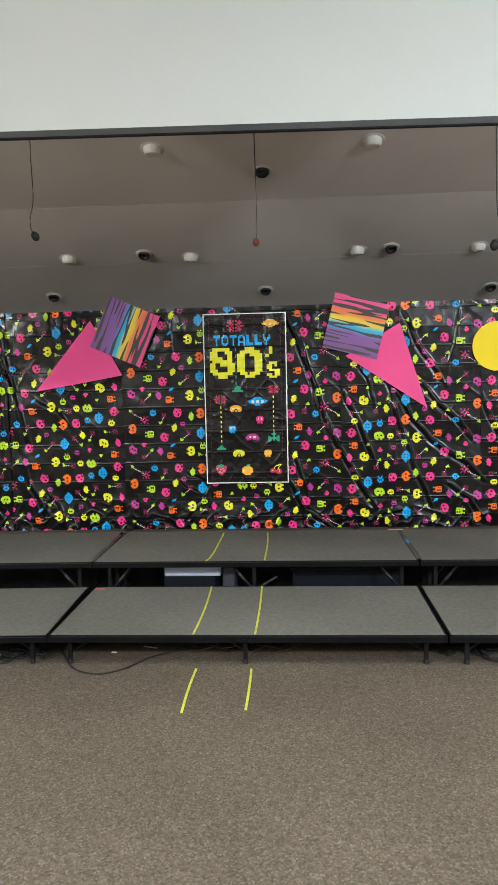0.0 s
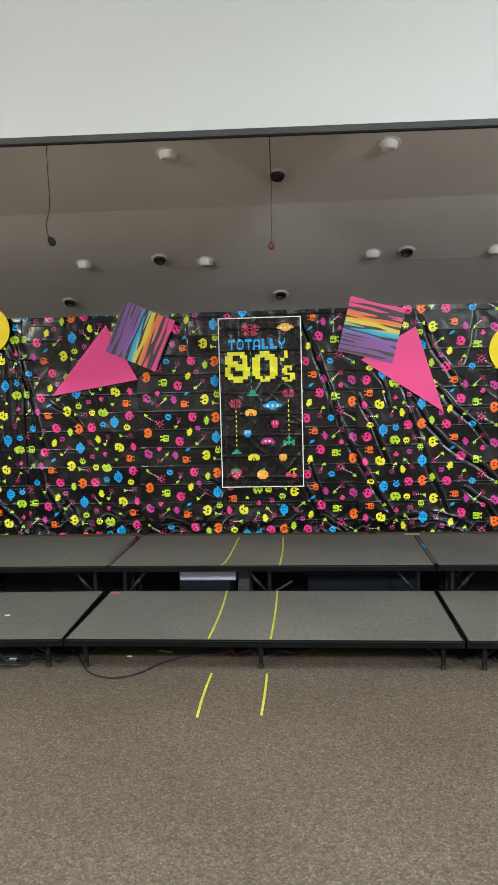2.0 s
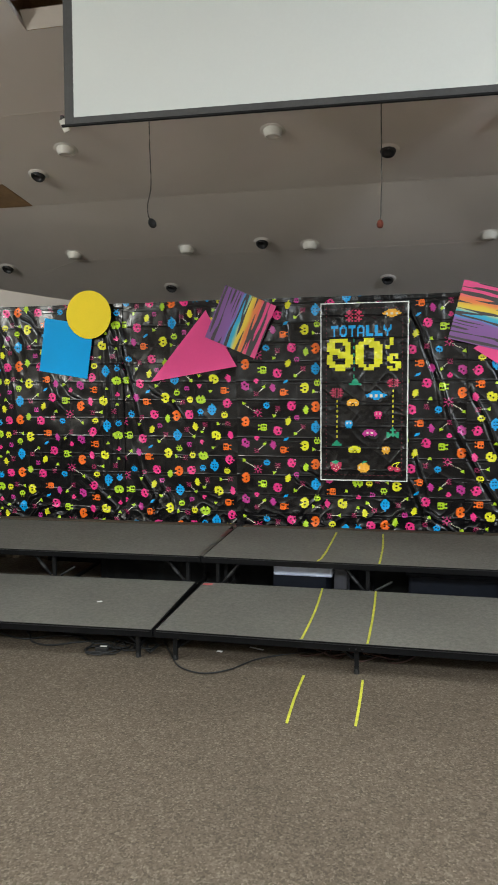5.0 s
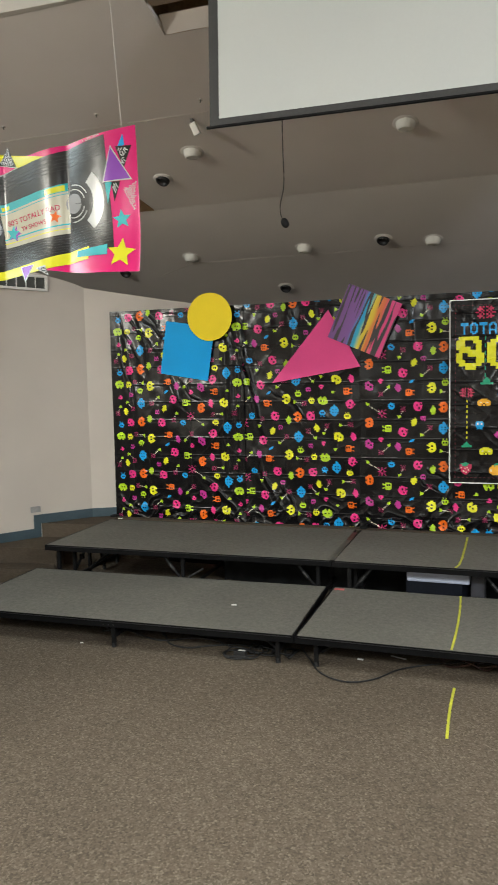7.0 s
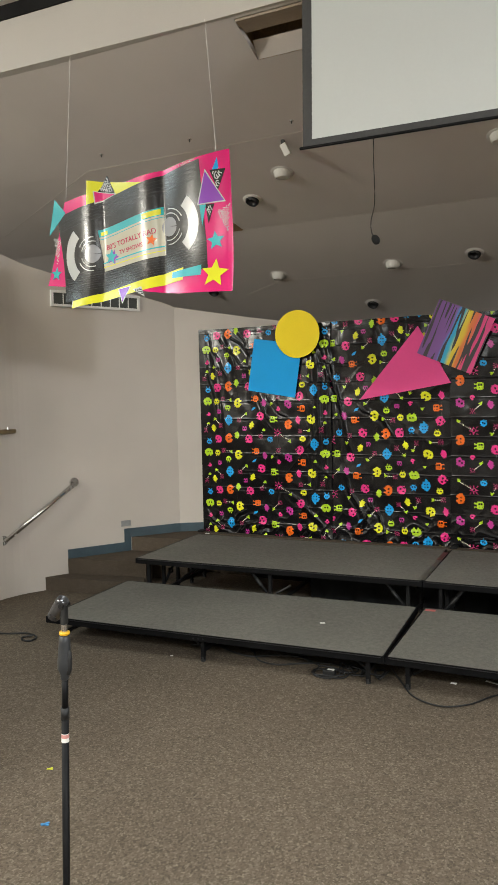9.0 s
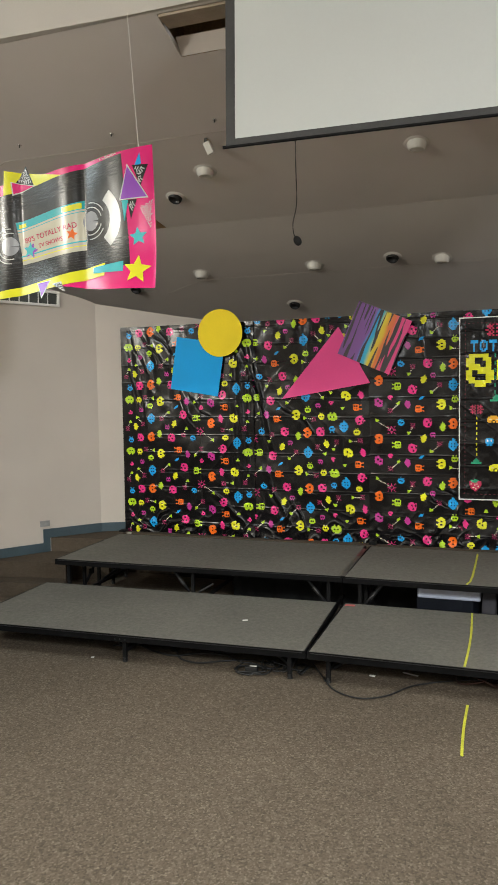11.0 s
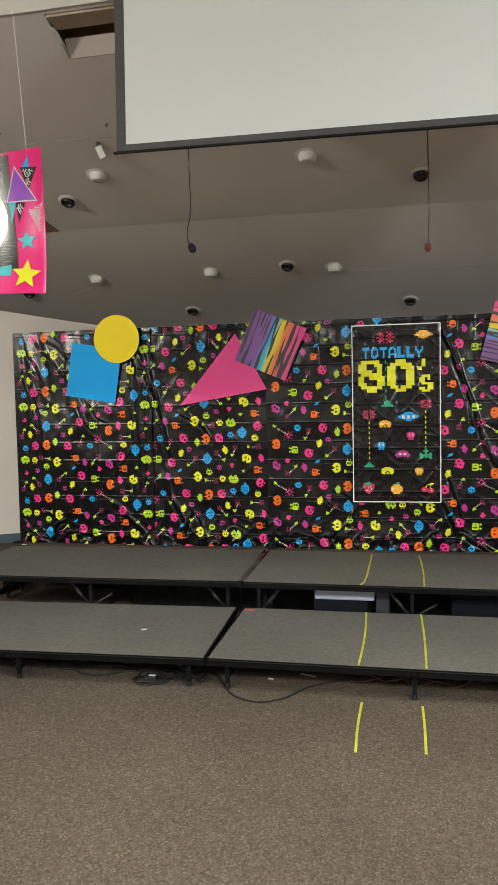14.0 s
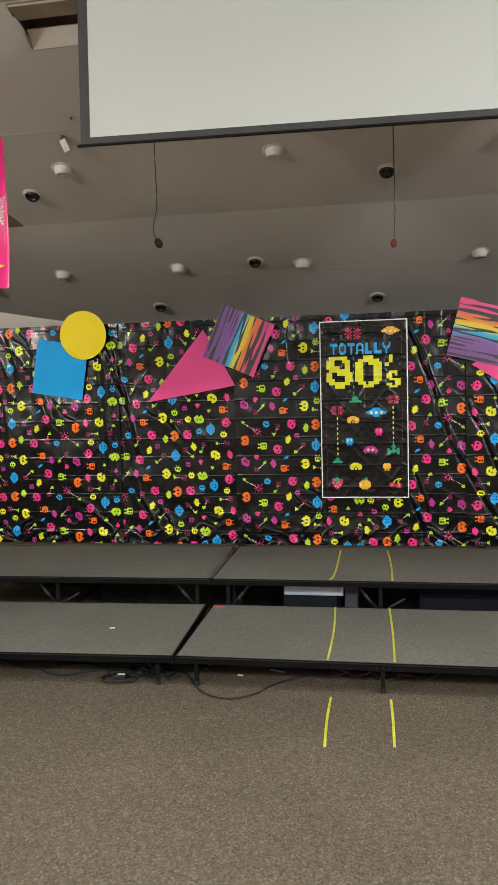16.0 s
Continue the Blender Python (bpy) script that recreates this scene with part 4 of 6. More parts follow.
part("plate", box(-0.06, -0.006, -0.035, 0.06, 0, 0.035, bevel=0.003), M_OUTLET, outlet)
for s in (-0.028, 0.028):
    part("socket", box(s - 0.017, -0.009, -0.014, s + 0.017, -0.0062, 0.014, bevel=0.002), M_OUTLET, outlet)
outlet.matrix_world = pose(-4.462, 6.035, 0.53, 0, 0, WALLTURN) @ Matrix.Diagonal((0.82, 1, 0.8, 1))
rail = thing("wall_rail", "short round wooden rail with a steel screw on the wall", "rail", (0, 0, 0))
part("bar", tube((-4.965, 5.13, 1.47), (-5.06, 4.4, 1.47), 0.02, seg=16), material("rail_wood", (0.33, 0.235, 0.12), 0.45, spread=0.15, scale=9), rail, "golden wooden bar", True)
part("screw", tube((-4.968, 5.045, 1.488), (-4.966, 5.045, 1.51), 0.013, 0.009, 12), M_CHROME, rail, "steel screw head")
for y in (5.0, 4.5):
    part("bracket", tube((-4.98 - (5.0 - y) * 0.13, y, 1.47), (-5.06 - (5.0 - y) * 0.1, y, 1.44), 0.009, seg=10), M_CHROME, rail, "steel bracket")

vent = thing("air_vent", "long air grille with a white frame high on the wall", "vent", (0, 0, 0))
for a in ((-0.43, -0.073, 0.43, -0.05), (-0.43, 0.05, 0.43, 0.073), (-0.43, -0.05, -0.405, 0.05), (0.405, -0.05, 0.43, 0.05)):
    part("frame", box(a[0], -0.02, a[1], a[2], 0.02, a[3], bevel=0.003), M_WHITE, vent)
part("backing", box(-0.405, -0.004, -0.05, 0.405, 0.02, 0.05), M_GRILLE, vent)
for k in range(8):
    part("bar", box(-0.315 + k * 0.09 - 0.003, -0.014, -0.049, -0.315 + k * 0.09 + 0.003, -0.0045, 0.049), M_WHITE, vent)
vent.matrix_world = pose(-4.58, 5.85, 2.645, 0, 1, WALLTURN)

# ---- microphone stand ----
stand = thing("microphone_stand", "black straight microphone stand with a silver clip, on the carpet", "microphone stand", (-1.55, 1.65, 0.0))
part("base", lathe([(0.001, 0.03), (0.03, 0.028), (0.12, 0.012), (0.127, 0.006), (0.127, 0.0), (0.001, 0.0)], 32), M_BLACK, stand, "round weighted base", True)
part("lower_tube", tube((0, 0, 0.02), (0, 0, 0.93), 0.0096), M_BLACK, stand, "", True)
part("collar", tube((0, 0, 0.925), (0, 0, 0.955), 0.0112), M_RUBBER, stand, "", True)
part("upper_tube", tube((0, 0, 0.95), (0, 0, 1.04), 0.0085), M_BLACK, stand, "", True)
part("grip", lathe([(0.0085, 1.03), (0.011, 1.034), (0.0115, 1.045), (0.018, 1.06), (0.0185, 1.075), (0.0165, 1.1), (0.0145, 1.13), (0.0145, 1.145), (0.0095, 1.15), (0.001, 1.15)]), material("clutch_plastic", (0.03, 0.032, 0.035), 0.45), stand, "dark grey trigger clutch", True)
part("lever", lathe([(0.001, -0.032), (0.007, -0.028), (0.0095, -0.012), (0.008, 0.015), (0.004, 0.034), (0.001, 0.036)], 14), M_RUBBER, stand, "black trigger", True).matrix_basis = pose(0.013, 0, 1.075, 0, 6, 0)
part("ring", tube((0, 0, 1.151), (0, 0, 1.158), 0.0135), M_YRING, stand, "yellow ring", True)
part("thread", tube((0, 0, 1.158), (0, 0, 1.178), 0.0075), M_CHROME, stand, "chrome thread")
part("yoke", box(-0.007, -0.009, 1.176, 0.007, 0.009, 1.236, bevel=0.004), M_RUBBER, stand, "black clip yoke")
part("pivot", tube((0.0, -0.0165, 1.228), (0.0, 0.0165, 1.228), 0.0065, seg=14), M_WORN, stand, "worn steel pivot screw")
mic_clip = part("clip", lathe([(0.0145, -0.034), (0.0165, -0.03), (0.0165, 0.022), (0.0155, 0.03), (0.013, 0.031), (0.0125, -0.033), (0.0145, -0.034)]), material("clip_metal", (0.1, 0.1, 0.105), 0.28, metal=0.75, spread=0.2, scale=30), stand, "dark grey metal clip", True)
mic_clip.matrix_basis = pose(-0.0185, 0, 1.218, 0, 32, 0)
stand.matrix_world = pose(-1.623, 1.65, 0, 0, 2.25, 0) @ Matrix.Diagonal((1, 1, 0.987, 1))
part("label", lathe([(0.0099, 0.863), (0.0099, 0.886)]), M_PAPER, stand, "white printed label")
part("label_print", lathe([(0.01005, 0.874), (0.01005, 0.884)]), material("pink_label_print", (0.62, 0.28, 0.25), 0.5), stand, "pale red print on the label")

# ---- printed backdrop ----
SPRITES = {
    "blob": ["....xxxx...", "..xxxxxxx..", ".xxxxxxxxx.", "xxxxxxxxxx.", "xxxxx..xxxx", ".xxxx..xxxx", "...xxxxxxxx", "..xxxxxxxxx", "xxxxx..xxxx", "xxxxx..xxx.", ".xxxxxxxxx.", "..xxxxxxx..", "...xxxx...."],
    "bite": ["..xxxx.xx.", ".xxxxxx.x.", "xxxxxxx...", "xxx..xxx.x", "xxx..xxxxx", "xxxxxxxxxx", "xxxxxx..xx", ".xxxxx..xx", ".xxxxxxxx.", "...xxxxx.."],
    "alien": ["....xxxxxx.", "x..xxxxxxxx", "xxxxx..x..x", "...xx..x..x", "...xxxxxxxx", "...xxxxxxxx", "xxxxxx.xx.x", "x..xxxxxxxx", "....xxxxxx."],
    "neila": [".xxxxxx....", "xxxxxxxx..x", "x..x..xxxxx", "x..x..xx...", "xxxxxxxx...", "xxxxxxxx...", "x.xx.xxxxxx", "xxxxxxxx..x", ".xxxxxx...."],
    "imp": ["..x...x..", "...x.x...", ".xxxxxxx.", "xxxxxxxxx", "xx..x..xx", "xx..x..xx", "xxxxxxxxx", ".xxxxxxx.", "..xxxxx.."],
    "bug": ["..xxxxx..", ".xxxxxxx.", "xx..x..xx", "xx..x..xx", "xxxxxxxxx", ".xxxxxxx.", "..xxxxx..", "..x...x..", ".xx...xx."],
    "splat": ["....xx....", "....xxx...", "..xxxxxx..", ".xxxxxxxx.", ".xxxxxxxx.", "xxx.xx.xxx", "xxxxxxxxxx", ".xxxxxxxxx", "xxx.xx.xx.", ".xxxxxxxx.", "..xxxxxx..", "...xxxx...", "....xx...."],
    "beast": ["...xx.....", ".xxxxx....", "xxxxxxx...", ".xx..xxxx.", "xxx..xxxxx", ".xxxxx..x.", ".xxxxx..xx", "xxxxxxxxx.", ".xxxxxxxxx", "...xxxxxx.", ".....xx..."],
    "diamond": ["..x....", "..xxx..", ".xxxxx.", ".xxxxx.", "xxxxxx.", ".xxxxxx", ".xxxxx.", "..xxxx.", "...xx.."],
    "round": [".xxxxx.", "xxxxxxx", "x..x..x", "x..x..x", "xxxxxxx", ".xx.xx.", ".x...x."],
    "bean": [".xxxx.", "xxxxxx", "xx.xxx", "xxxx..", ".xxxx.", "..xx.."],
    "chip": ["..xxxxx", ".xxxxx.", "xxxxx.."],
    "ship": ["xxxxxxx", ".xxxxx.", ".xxxxx.", "..xxx..", "...x..."],
    "burst": ["x...x...x", ".x..x..x.", "...xxx...", "..x...x..", "xxx...xxx", "..x...x..", "...xxx...", ".x..x..x.", "x...x...x"],
    "spark": ["x..x..x", ".x.x.x.", "..x.x..", "xx...xx", "..x.x..", ".x.x.x.", "x..x..x"],
}
# one printed repeat: kind, ink, place from the left and from the top, in centimetres, and turn
TILE = [
    ("blob", "o", 6.5, 12.6, 0), ("burst", "u", 17.6, 5.0, 0), ("ship", "g", 5.0, 46.7, 20), ("alien", "g", 21.6, 17.6, 0), ("imp", "b", 25.7, 47.8, 20),
    ("bite", "p", 35.2, 20.6, 20), ("ship", "g", 32.2, 8.0, 10), ("spark", "q", 35.7, 1.5, 0), ("beast", "m", 6.5, 31.2, 0), ("bean", "p", 16.6, 27.2, 0),
    ("ship", "g", 23.7, 32.2, -30), ("spark", "q", 16.6, 37.8, 0), ("diamond", "m", 31.2, 32.7, 0), ("neila", "o", 41.3, 36.8, 0), ("chip", "b", 42.8, 27.7, -15),
    ("diamond", "y", 44.8, 12.1, 30), ("round", "m", 52.3, 9.0, 0), ("spark", "q", 57.9, 17.1, 0), ("ship", "g", 50.8, 23.1, 30), ("blob", "y", 59.4, 33.2, 0),
    ("bite", "p", 47.8, 48.3, 10), ("diamond", "g", 60.4, 2.5, 15), ("blob", "o", 69.0, 49.0, 0), ("splat", "b", 69.0, 17.1, 0), ("imp", "g", 70.4, 28.7, 0),
    ("ship", "g", 67.4, 36.2, -90), ("spark", "q", 75.5, 37.2, 0), ("round", "m", 80.0, 25.6, 0), ("imp", "y", 82.4, 34.7, 0), ("blob", "g", 92.6, 35.2, 90),
    ("bean", "p", 91.8, 23.1, 0), ("spark", "q", 78.0, 12.1, 0), ("ship", "g", 84.5, 18.6, -20), ("diamond", "y", 86.1, 9.5, 0), ("spark", "q", 95.6, 7.5, 0),
    ("ship", "g", 92.1, 14.6, 10), ("bite", "p", 81.0, 48.3, 0), ("bug", "b", 91.8, 46.3, 0), ("blob", "y", 105.7, 17.1, -60), ("ship", "g", 102.2, 28.2, 0),
    ("neila", "o", 115.2, 27.2, 0), ("diamond", "p", 118.8, 16.6, 0), ("ship", "g", 108.2, 7.0, -90), ("spark", "q", 116.8, 6.5, 0), ("splat", "b", 102.7, 43.8, 0),
    ("bite", "p", 117.0, 38.3, 60), ("imp", "y", 114.2, 48.3, 0),
]
DARTS = [(5.0, -2.5, 17.6, 5.0), (32.2, 8.0, 35.7, 1.5), (23.7, 32.2, 16.6, 37.8), (57.9, 17.1, 50.8, 23.1), (67.4, 36.2, 75.5, 37.2), (78.0, 12.1, 84.5, 18.6), (95.6, 7.5, 92.1, 14.6), (108.2, 7.0, 116.8, 6.5)]
SIZES = {"blob": 0.0069, "bite": 0.0075, "alien": 0.007, "neila": 0.0067, "imp": 0.0063, "bug": 0.0063, "splat": 0.0081, "beast": 0.0076, "diamond": 0.0082, "round": 0.0062,
         "bean": 0.0066, "chip": 0.0074, "ship": 0.0054, "burst": 0.0082, "spark": 0.0062}
INK_KEYS = list(INKS)
CELL, TW, TH = 0.0043, 1.2236, 0.503
FINE = 0.0031
NU, NV = int(TW / FINE), int(TH / FINE)


def printed_tile():
    """One repeat of the print as a grid of ink numbers; rows go down."""
    art = np.zeros((NV, NU), int)
    uu, vv = np.meshgrid((np.arange(NU) + 0.5) * FINE, (np.arange(NV) + 0.5) * FINE)
    for u0, v0, u1, v1 in DARTS:
        n = int(math.hypot(u1 - u0, v1 - v0) / 1.5)
        for k in range(1, n):
            u, v = (u0 + (u1 - u0) * k / n) / 100, (v0 + (v1 - v0) * k / n) * 0.01022
            r, c = int(v / FINE), int(u / FINE)
            for a in (0, 1):
                for b in (0, 1, 2):
                    art[(r + a) % NV, (c + b) % NU] = INK_KEYS.index("e")
    for kind, ink, u, v, degrees in TILE:
        rows, s = SPRITES[kind], SIZES[kind]
        a = math.radians(degrees)
        du = (uu - u / 100 + TW / 2) % TW - TW / 2
        dv = (vv - v * 0.01022 + TH / 2) % TH - TH / 2
        x = (du * math.cos(a) + dv * math.sin(a)) / s + len(rows[0]) / 2
        y = (-du * math.sin(a) + dv * math.cos(a)) / s + len(rows) / 2
        bits = np.array([[c == "x" for c in r] for r in rows])
        inside = (x >= 0) & (y >= 0) & (x < len(rows[0])) & (y < len(rows))
        hit = np.zeros_like(inside)
        hit[inside] = bits[y[inside].astype(int), x[inside].astype(int)]
        art[hit] = INK_KEYS.index(ink)
    return art


def value_noise(x, y, seed):
    """Smooth noise from -1 to 1."""
    table = np.random.RandomState(seed).uniform(-1, 1, (64, 64))
    xi, yi = np.floor(x).astype(int), np.floor(y).astype(int)
    fx, fy = x - xi, y - yi
    fx, fy = fx * fx * (3 - 2 * fx), fy * fy * (3 - 2 * fy)
    a, b = table[xi % 64, yi % 64], table[(xi + 1) % 64, yi % 64]
    c, d = table[xi % 64, (yi + 1) % 64], table[(xi + 1) % 64, (yi + 1) % 64]
    return (a * (1 - fx) + b * fx) * (1 - fy) + (c * (1 - fx) + d * fx) * fy


# pulled folds: two ends in x and z, height and half width
FOLDS = [
    (-2.72, 2.36, -2.62, 0.7, 0.03, 0.028), (-2.78, 2.36, -2.38, 1.45, 0.022, 0.02), (-2.66, 2.36, -2.3, 1.1, 0.02, 0.022), (-2.6, 2.2, -2.56, 0.5, 0.018, 0.02),
    (-3.6, 2.36, -3.5, 1.7, 0.009, 0.026), (-3.75, 2.36, -3.62, 1.2, 0.007, 0.026), (-3.3, 1.75, -3.1, 1.45, 0.016, 0.015), (-2.75, 1.75, -2.69, 0.42, 0.02, 0.02),
    (-2.1, 2.36, -2.05, 1.9, 0.012, 0.016), (-2.2, 1.62, -1.95, 1.3, 0.014, 0.016), (-2.95, 0.85, -2.6, 0.42, 0.02, 0.025), (-2.4, 1.0, -2.2, 0.5, 0.02, 0.02),
    (0.0, 2.3, 0.44, 1.15, 0.03, 0.02), (0.36, 1.4, 0.84, 0.46, 0.03, 0.022), (0.1, 2.1, 0.36, 1.3, 0.018, 0.016), (0.53, 1.66, 0.78, 0.9, 0.028, 0.018), (0.66, 1.85, 0.79, 1.45, 0.022, 0.014),
    (0.85, 1.78, 1.1, 1.1, 0.026, 0.018), (1.05, 1.28, 1.3, 0.52, 0.024, 0.02), (0.93, 1.64, 1.35, 1.12, 0.032, 0.02), (1.24, 1.24, 1.76, 0.78, 0.03, 0.022), (1.18, 1.74, 1.66, 1.12, 0.03, 0.02),
    (1.03, 2.34, 1.42, 1.62, 0.026, 0.02), (1.4, 0.8, 1.76, 0.48, 0.024, 0.02), (0.01, 0.84, 0.2, 0.38, 0.028, 0.02), (0.14, 0.53, 0.5, 0.38, 0.024, 0.018), (0.03, 1.1, 0.24, 0.5, 0.018, 0.016),
    (-3.8, 2.38, -3.62, 1.9, 0.011, 0.011), (-3.72, 2.38, -3.42, 1.95, 0.012, 0.011), (-3.63, 2.38, -3.34, 2.08, 0.012, 0.01), (-3.52, 2.38, -3.36, 2.12, 0.01, 0.01), (-3.82, 2.2, -3.7, 1.5, 0.009, 0.012),
    (-3.3, 1.72, -3.12, 1.4, 0.012, 0.011), (-3.2, 1.74, -2.95, 1.5, 0.011, 0.01), (-2.62, 1.95, -2.5, 1.65, 0.014, 0.011), (-2.5, 1.78, -2.42, 1.3, 0.012, 0.012), (-2.3, 1.65, -2.0, 1.42, 0.012, 0.011),
    (-3.88, 0.62, -3.62, 0.43, 0.03, 0.014), (-3.62, 0.48, -3.42, 0.62, 0.028, 0.013), (-3.5, 0.4, -3.3, 0.54, 0.028, 0.013), (-3.75, 0.42, -3.66, 0.56, 0.024, 0.012), (-2.36, 0.44, -2.14, 0.76, 0.03, 0.014),
    (-2.2, 0.78, -2.06, 0.45, 0.028, 0.013), (-2.9, 0.42, -2.72, 0.52, 0.024, 0.012), (-1.3, 0.42, -1.12, 0.52, 0.022, 0.012), (-0.95, 0.85, -0.78, 0.7, 0.02, 0.01), (-0.25, 0.42, 0.0, 0.56, 0.024, 0.012),
    (-0.9, 0.95, -0.72, 0.8, 0.014, 0.014), (-1.0, 2.36, -1.02, 1.9, 0.01, 0.014), (-0.7, 0.78, -0.95, 0.45, 0.014, 0.018), (1.0, 2.36, 0.95, 0.42, 0.012, 0.018),
    (-0.98, 0.52, -0.84, 0.6, 0.022, 0.02), (-2.42, 0.5, -2.2, 0.62, 0.022, 0.02), (-3.4, 0.42, -3.1, 0.55, 0.02, 0.02), (0.7, 0.45, 1.05, 0.58, 0.022, 0.02),
    (1.5, 2.36, 1.44, 1.7, 0.012, 0.015), (1.7, 1.6, 2.1, 0.8, 0.02, 0.02), (2.2, 2.3, 2.4, 1.0, 0.02, 0.02),
]


PINNED = [(-3.09, 1.985, 0.36), (-2.85, 2.286, 0.24), (-1.75, 2.0, 0.3), (-2.05, 1.76, 0.26), (-1.43, 2.19, 0.36), (0.95, 1.85, 0.33), (1.15, 1.6, 0.2), (0.62, 2.18, 0.36), (1.84, 1.98, 0.24)]


def relief(x, z, seed):
    """How far the thin sheet stands out towards the hall."""
    out = 0.018 * value_noise(x * 1.7 + 7, z * 0.8 + 3, seed) + 0.009 * value_noise(x * 6.5, z * 1.6, seed + 1) + 0.0022 * value_noise(x * 17, z * 11, seed + 2)
    low = np.clip((0.78 - z) / 0.4, 0, 1) ** 1.5
    out = out + low * (0.012 * (1 - np.abs(value_noise(x * 7 + z * 3, z * 7, seed + 3))) ** 2 + 0.012 * (1 - np.abs(value_noise(x * 12 - z * 8, z * 10 + x * 4, seed + 4))) ** 3)
    # fine crinkles, pulled slantwise
    p, q = x * 0.8 - z * 0.6, x * 0.6 + z * 0.8
    some = np.clip(0.5 + 1.2 * value_noise(x * 1.9 + 3, z * 1.5, seed + 11), 0, 1)
    out = out + some * (0.004 * (1 - np.abs(value_noise(p * 4.5, q * 1.4, seed + 8))) ** 6 + 0.003 * (1 - np.abs(value_noise(q * 6, p * 2.2, seed + 10))) ** 6)
    # packing folds: flat panels that lean a little against each other, and ridges between them
    zz = z + 0.012 * value_noise(x * 0.9, z * 0 + seed, 9)
    gu, gv = (x + 0.02) / 0.306, zz / 0.167
    table = np.random.RandomState(seed).uniform(-1, 1, (64, 64))
    ui, vi = np.floor(gu).astype(int), np.floor(gv).astype(int)
    fu, fv = gu - ui, gv - vi
    tilt_ = (table[ui % 64, vi % 64] * (1 - fu) + table[(ui + 1) % 64, vi % 64] * fu) * (1 - fv) + (table[ui % 64, (vi + 1) % 64] * (1 - fu) + table[(ui + 1) % 64, (vi + 1) % 64] * fu) * fv
    out = out + 0.008 * tilt_
    dv, du = np.abs(fv - np.round(fv)) * 0.167, np.abs(fu - np.round(fu)) * 0.306
    worn = np.clip(0.7 + 0.6 * value_noise(x * 2.3, np.round(gv) * 1.7, seed + 5), 0, 1.2)
    out = out + 0.0034 * np.clip(1 - dv / 0.0075, 0, 1) * worn
    worn = np.clip(0.4 + 0.9 * value_noise(z * 2.3, np.round(gu) * 1.7, seed + 6), 0, 1.2)
    out = out + 0.003 * np.clip(1 - du / 0.0075, 0, 1) * worn
    for x0, z0, x1, z1, amp, wide in FOLDS:
        dx, dz = x1 - x0, z1 - z0
        L = math.hypot(dx, dz)
        along = ((x - x0) * dx + (z - z0) * dz) / L / L
        across = ((x - x0) * dz - (z - z0) * dx) / L + 0.025 * np.sin(along * 4.0 + x0 * 9) + 0.006 * np.sin(along * 13.0 + x0 * 5)
        fade = np.clip(along * 5, 0, 1) * np.clip((1 - along) * 3.5, 0, 1)
        amp, wide = amp * (0.7 if x0 < -1.9 else 0.78), wide * (0.8 if x0 < -1.9 else 0.62)
        near = np.where(across > 0, np.exp(-np.abs(across) / (2.6 * wide)), np.exp(-np.abs(across) / (0.6 * wide)))
        out = out + amp * fade * (near - 0.45 * np.exp(-((across - 2.6 * wide) / (1.2 * wide)) ** 2))
    out = out * (0.25 + 0.75 * np.clip((x + 3.91) / 0.3, 0, 1))
    # pressed flat behind the pinned cards
    for cx, cz, r in PINNED:
        flat = np.clip((r + 0.05 - np.hypot(x - cx, z - cz)) / 0.05, 0, 1)
        out = out * (1 - flat) + np.minimum(out, 0.018) * flat
    return out


def trim_slivers(art, most):
    """Clears figures of which only a sliver would be left at the sheet's edges."""
    nv, nu = art.shape
    for edge in (0, nu - 1):
        for r in range(nv):
            if art[r, edge] and art[r, edge] != INK_KEYS.index("e"):
                stack, seen = [(r, edge)], {(r, edge)}
                while stack:
                    a, b = stack.pop()
                    for c, d in ((a + 1, b), (a - 1, b), (a, b + 1), (a, b - 1), (a + 1, b + 1), (a - 1, b - 1), (a + 1, b - 1), (a - 1, b + 1)):
                        if 0 <= c < nv and 0 <= d < nu and art[c, d] and (c, d) not in seen:
                            seen.add((c, d))
                            stack.append((c, d))
                if max(abs(b - edge) for a, b in seen) < most:
                    for a, b in seen:
                        art[a, b] = 0


def printed_sheet(name, art, x0, z1, y0, parent, bend, cell=CELL, label="", rim=True):
    """A thin sheet whose little facets carry the inks of art; rows of art go down from z1."""
    nv, nu = art.shape
    xs, zs = x0 + np.arange(nu + 1) * cell, z1 - np.arange(nv + 1) * cell
    X, Z = np.meshgrid(xs, zs)
    Y = y0 - bend(X, Z)
    co = np.stack([X, Y, Z], -1).reshape(-1, 3)
    i = np.arange((nv + 1) * (nu + 1)).reshape(nv + 1, nu + 1)
    quads = np.stack([i[1:, :-1], i[1:, 1:], i[:-1, 1:], i[:-1, :-1]], -1).reshape(-1, 4)
    me = bpy.data.meshes.new(name)
    me.vertices.add(len(co))
    me.vertices.foreach_set("co", co.ravel())
    me.loops.add(quads.size)
    me.loops.foreach_set("vertex_index", quads.ravel().astype(np.int32))
    me.polygons.add(len(quads))
    me.polygons.foreach_set("loop_start", np.arange(0, quads.size, 4, dtype=np.int32))
    used = sorted(set(art.ravel().tolist()))
    for u in used:
        me.materials.append(INKS[INK_KEYS[u]])
    lut = np.zeros(len(INK_KEYS), np.int32)
    lut[used] = np.arange(len(used))
    me.polygons.foreach_set("material_index", lut[art.ravel()])
    me.polygons.foreach_set("use_smooth", np.ones(len(quads), bool))
    me.update(calc_edges=True)
    me.validate()
    ob = new(name, me)
    ob.parent = parent
    if label:
        ob["label"] = label
    return ob


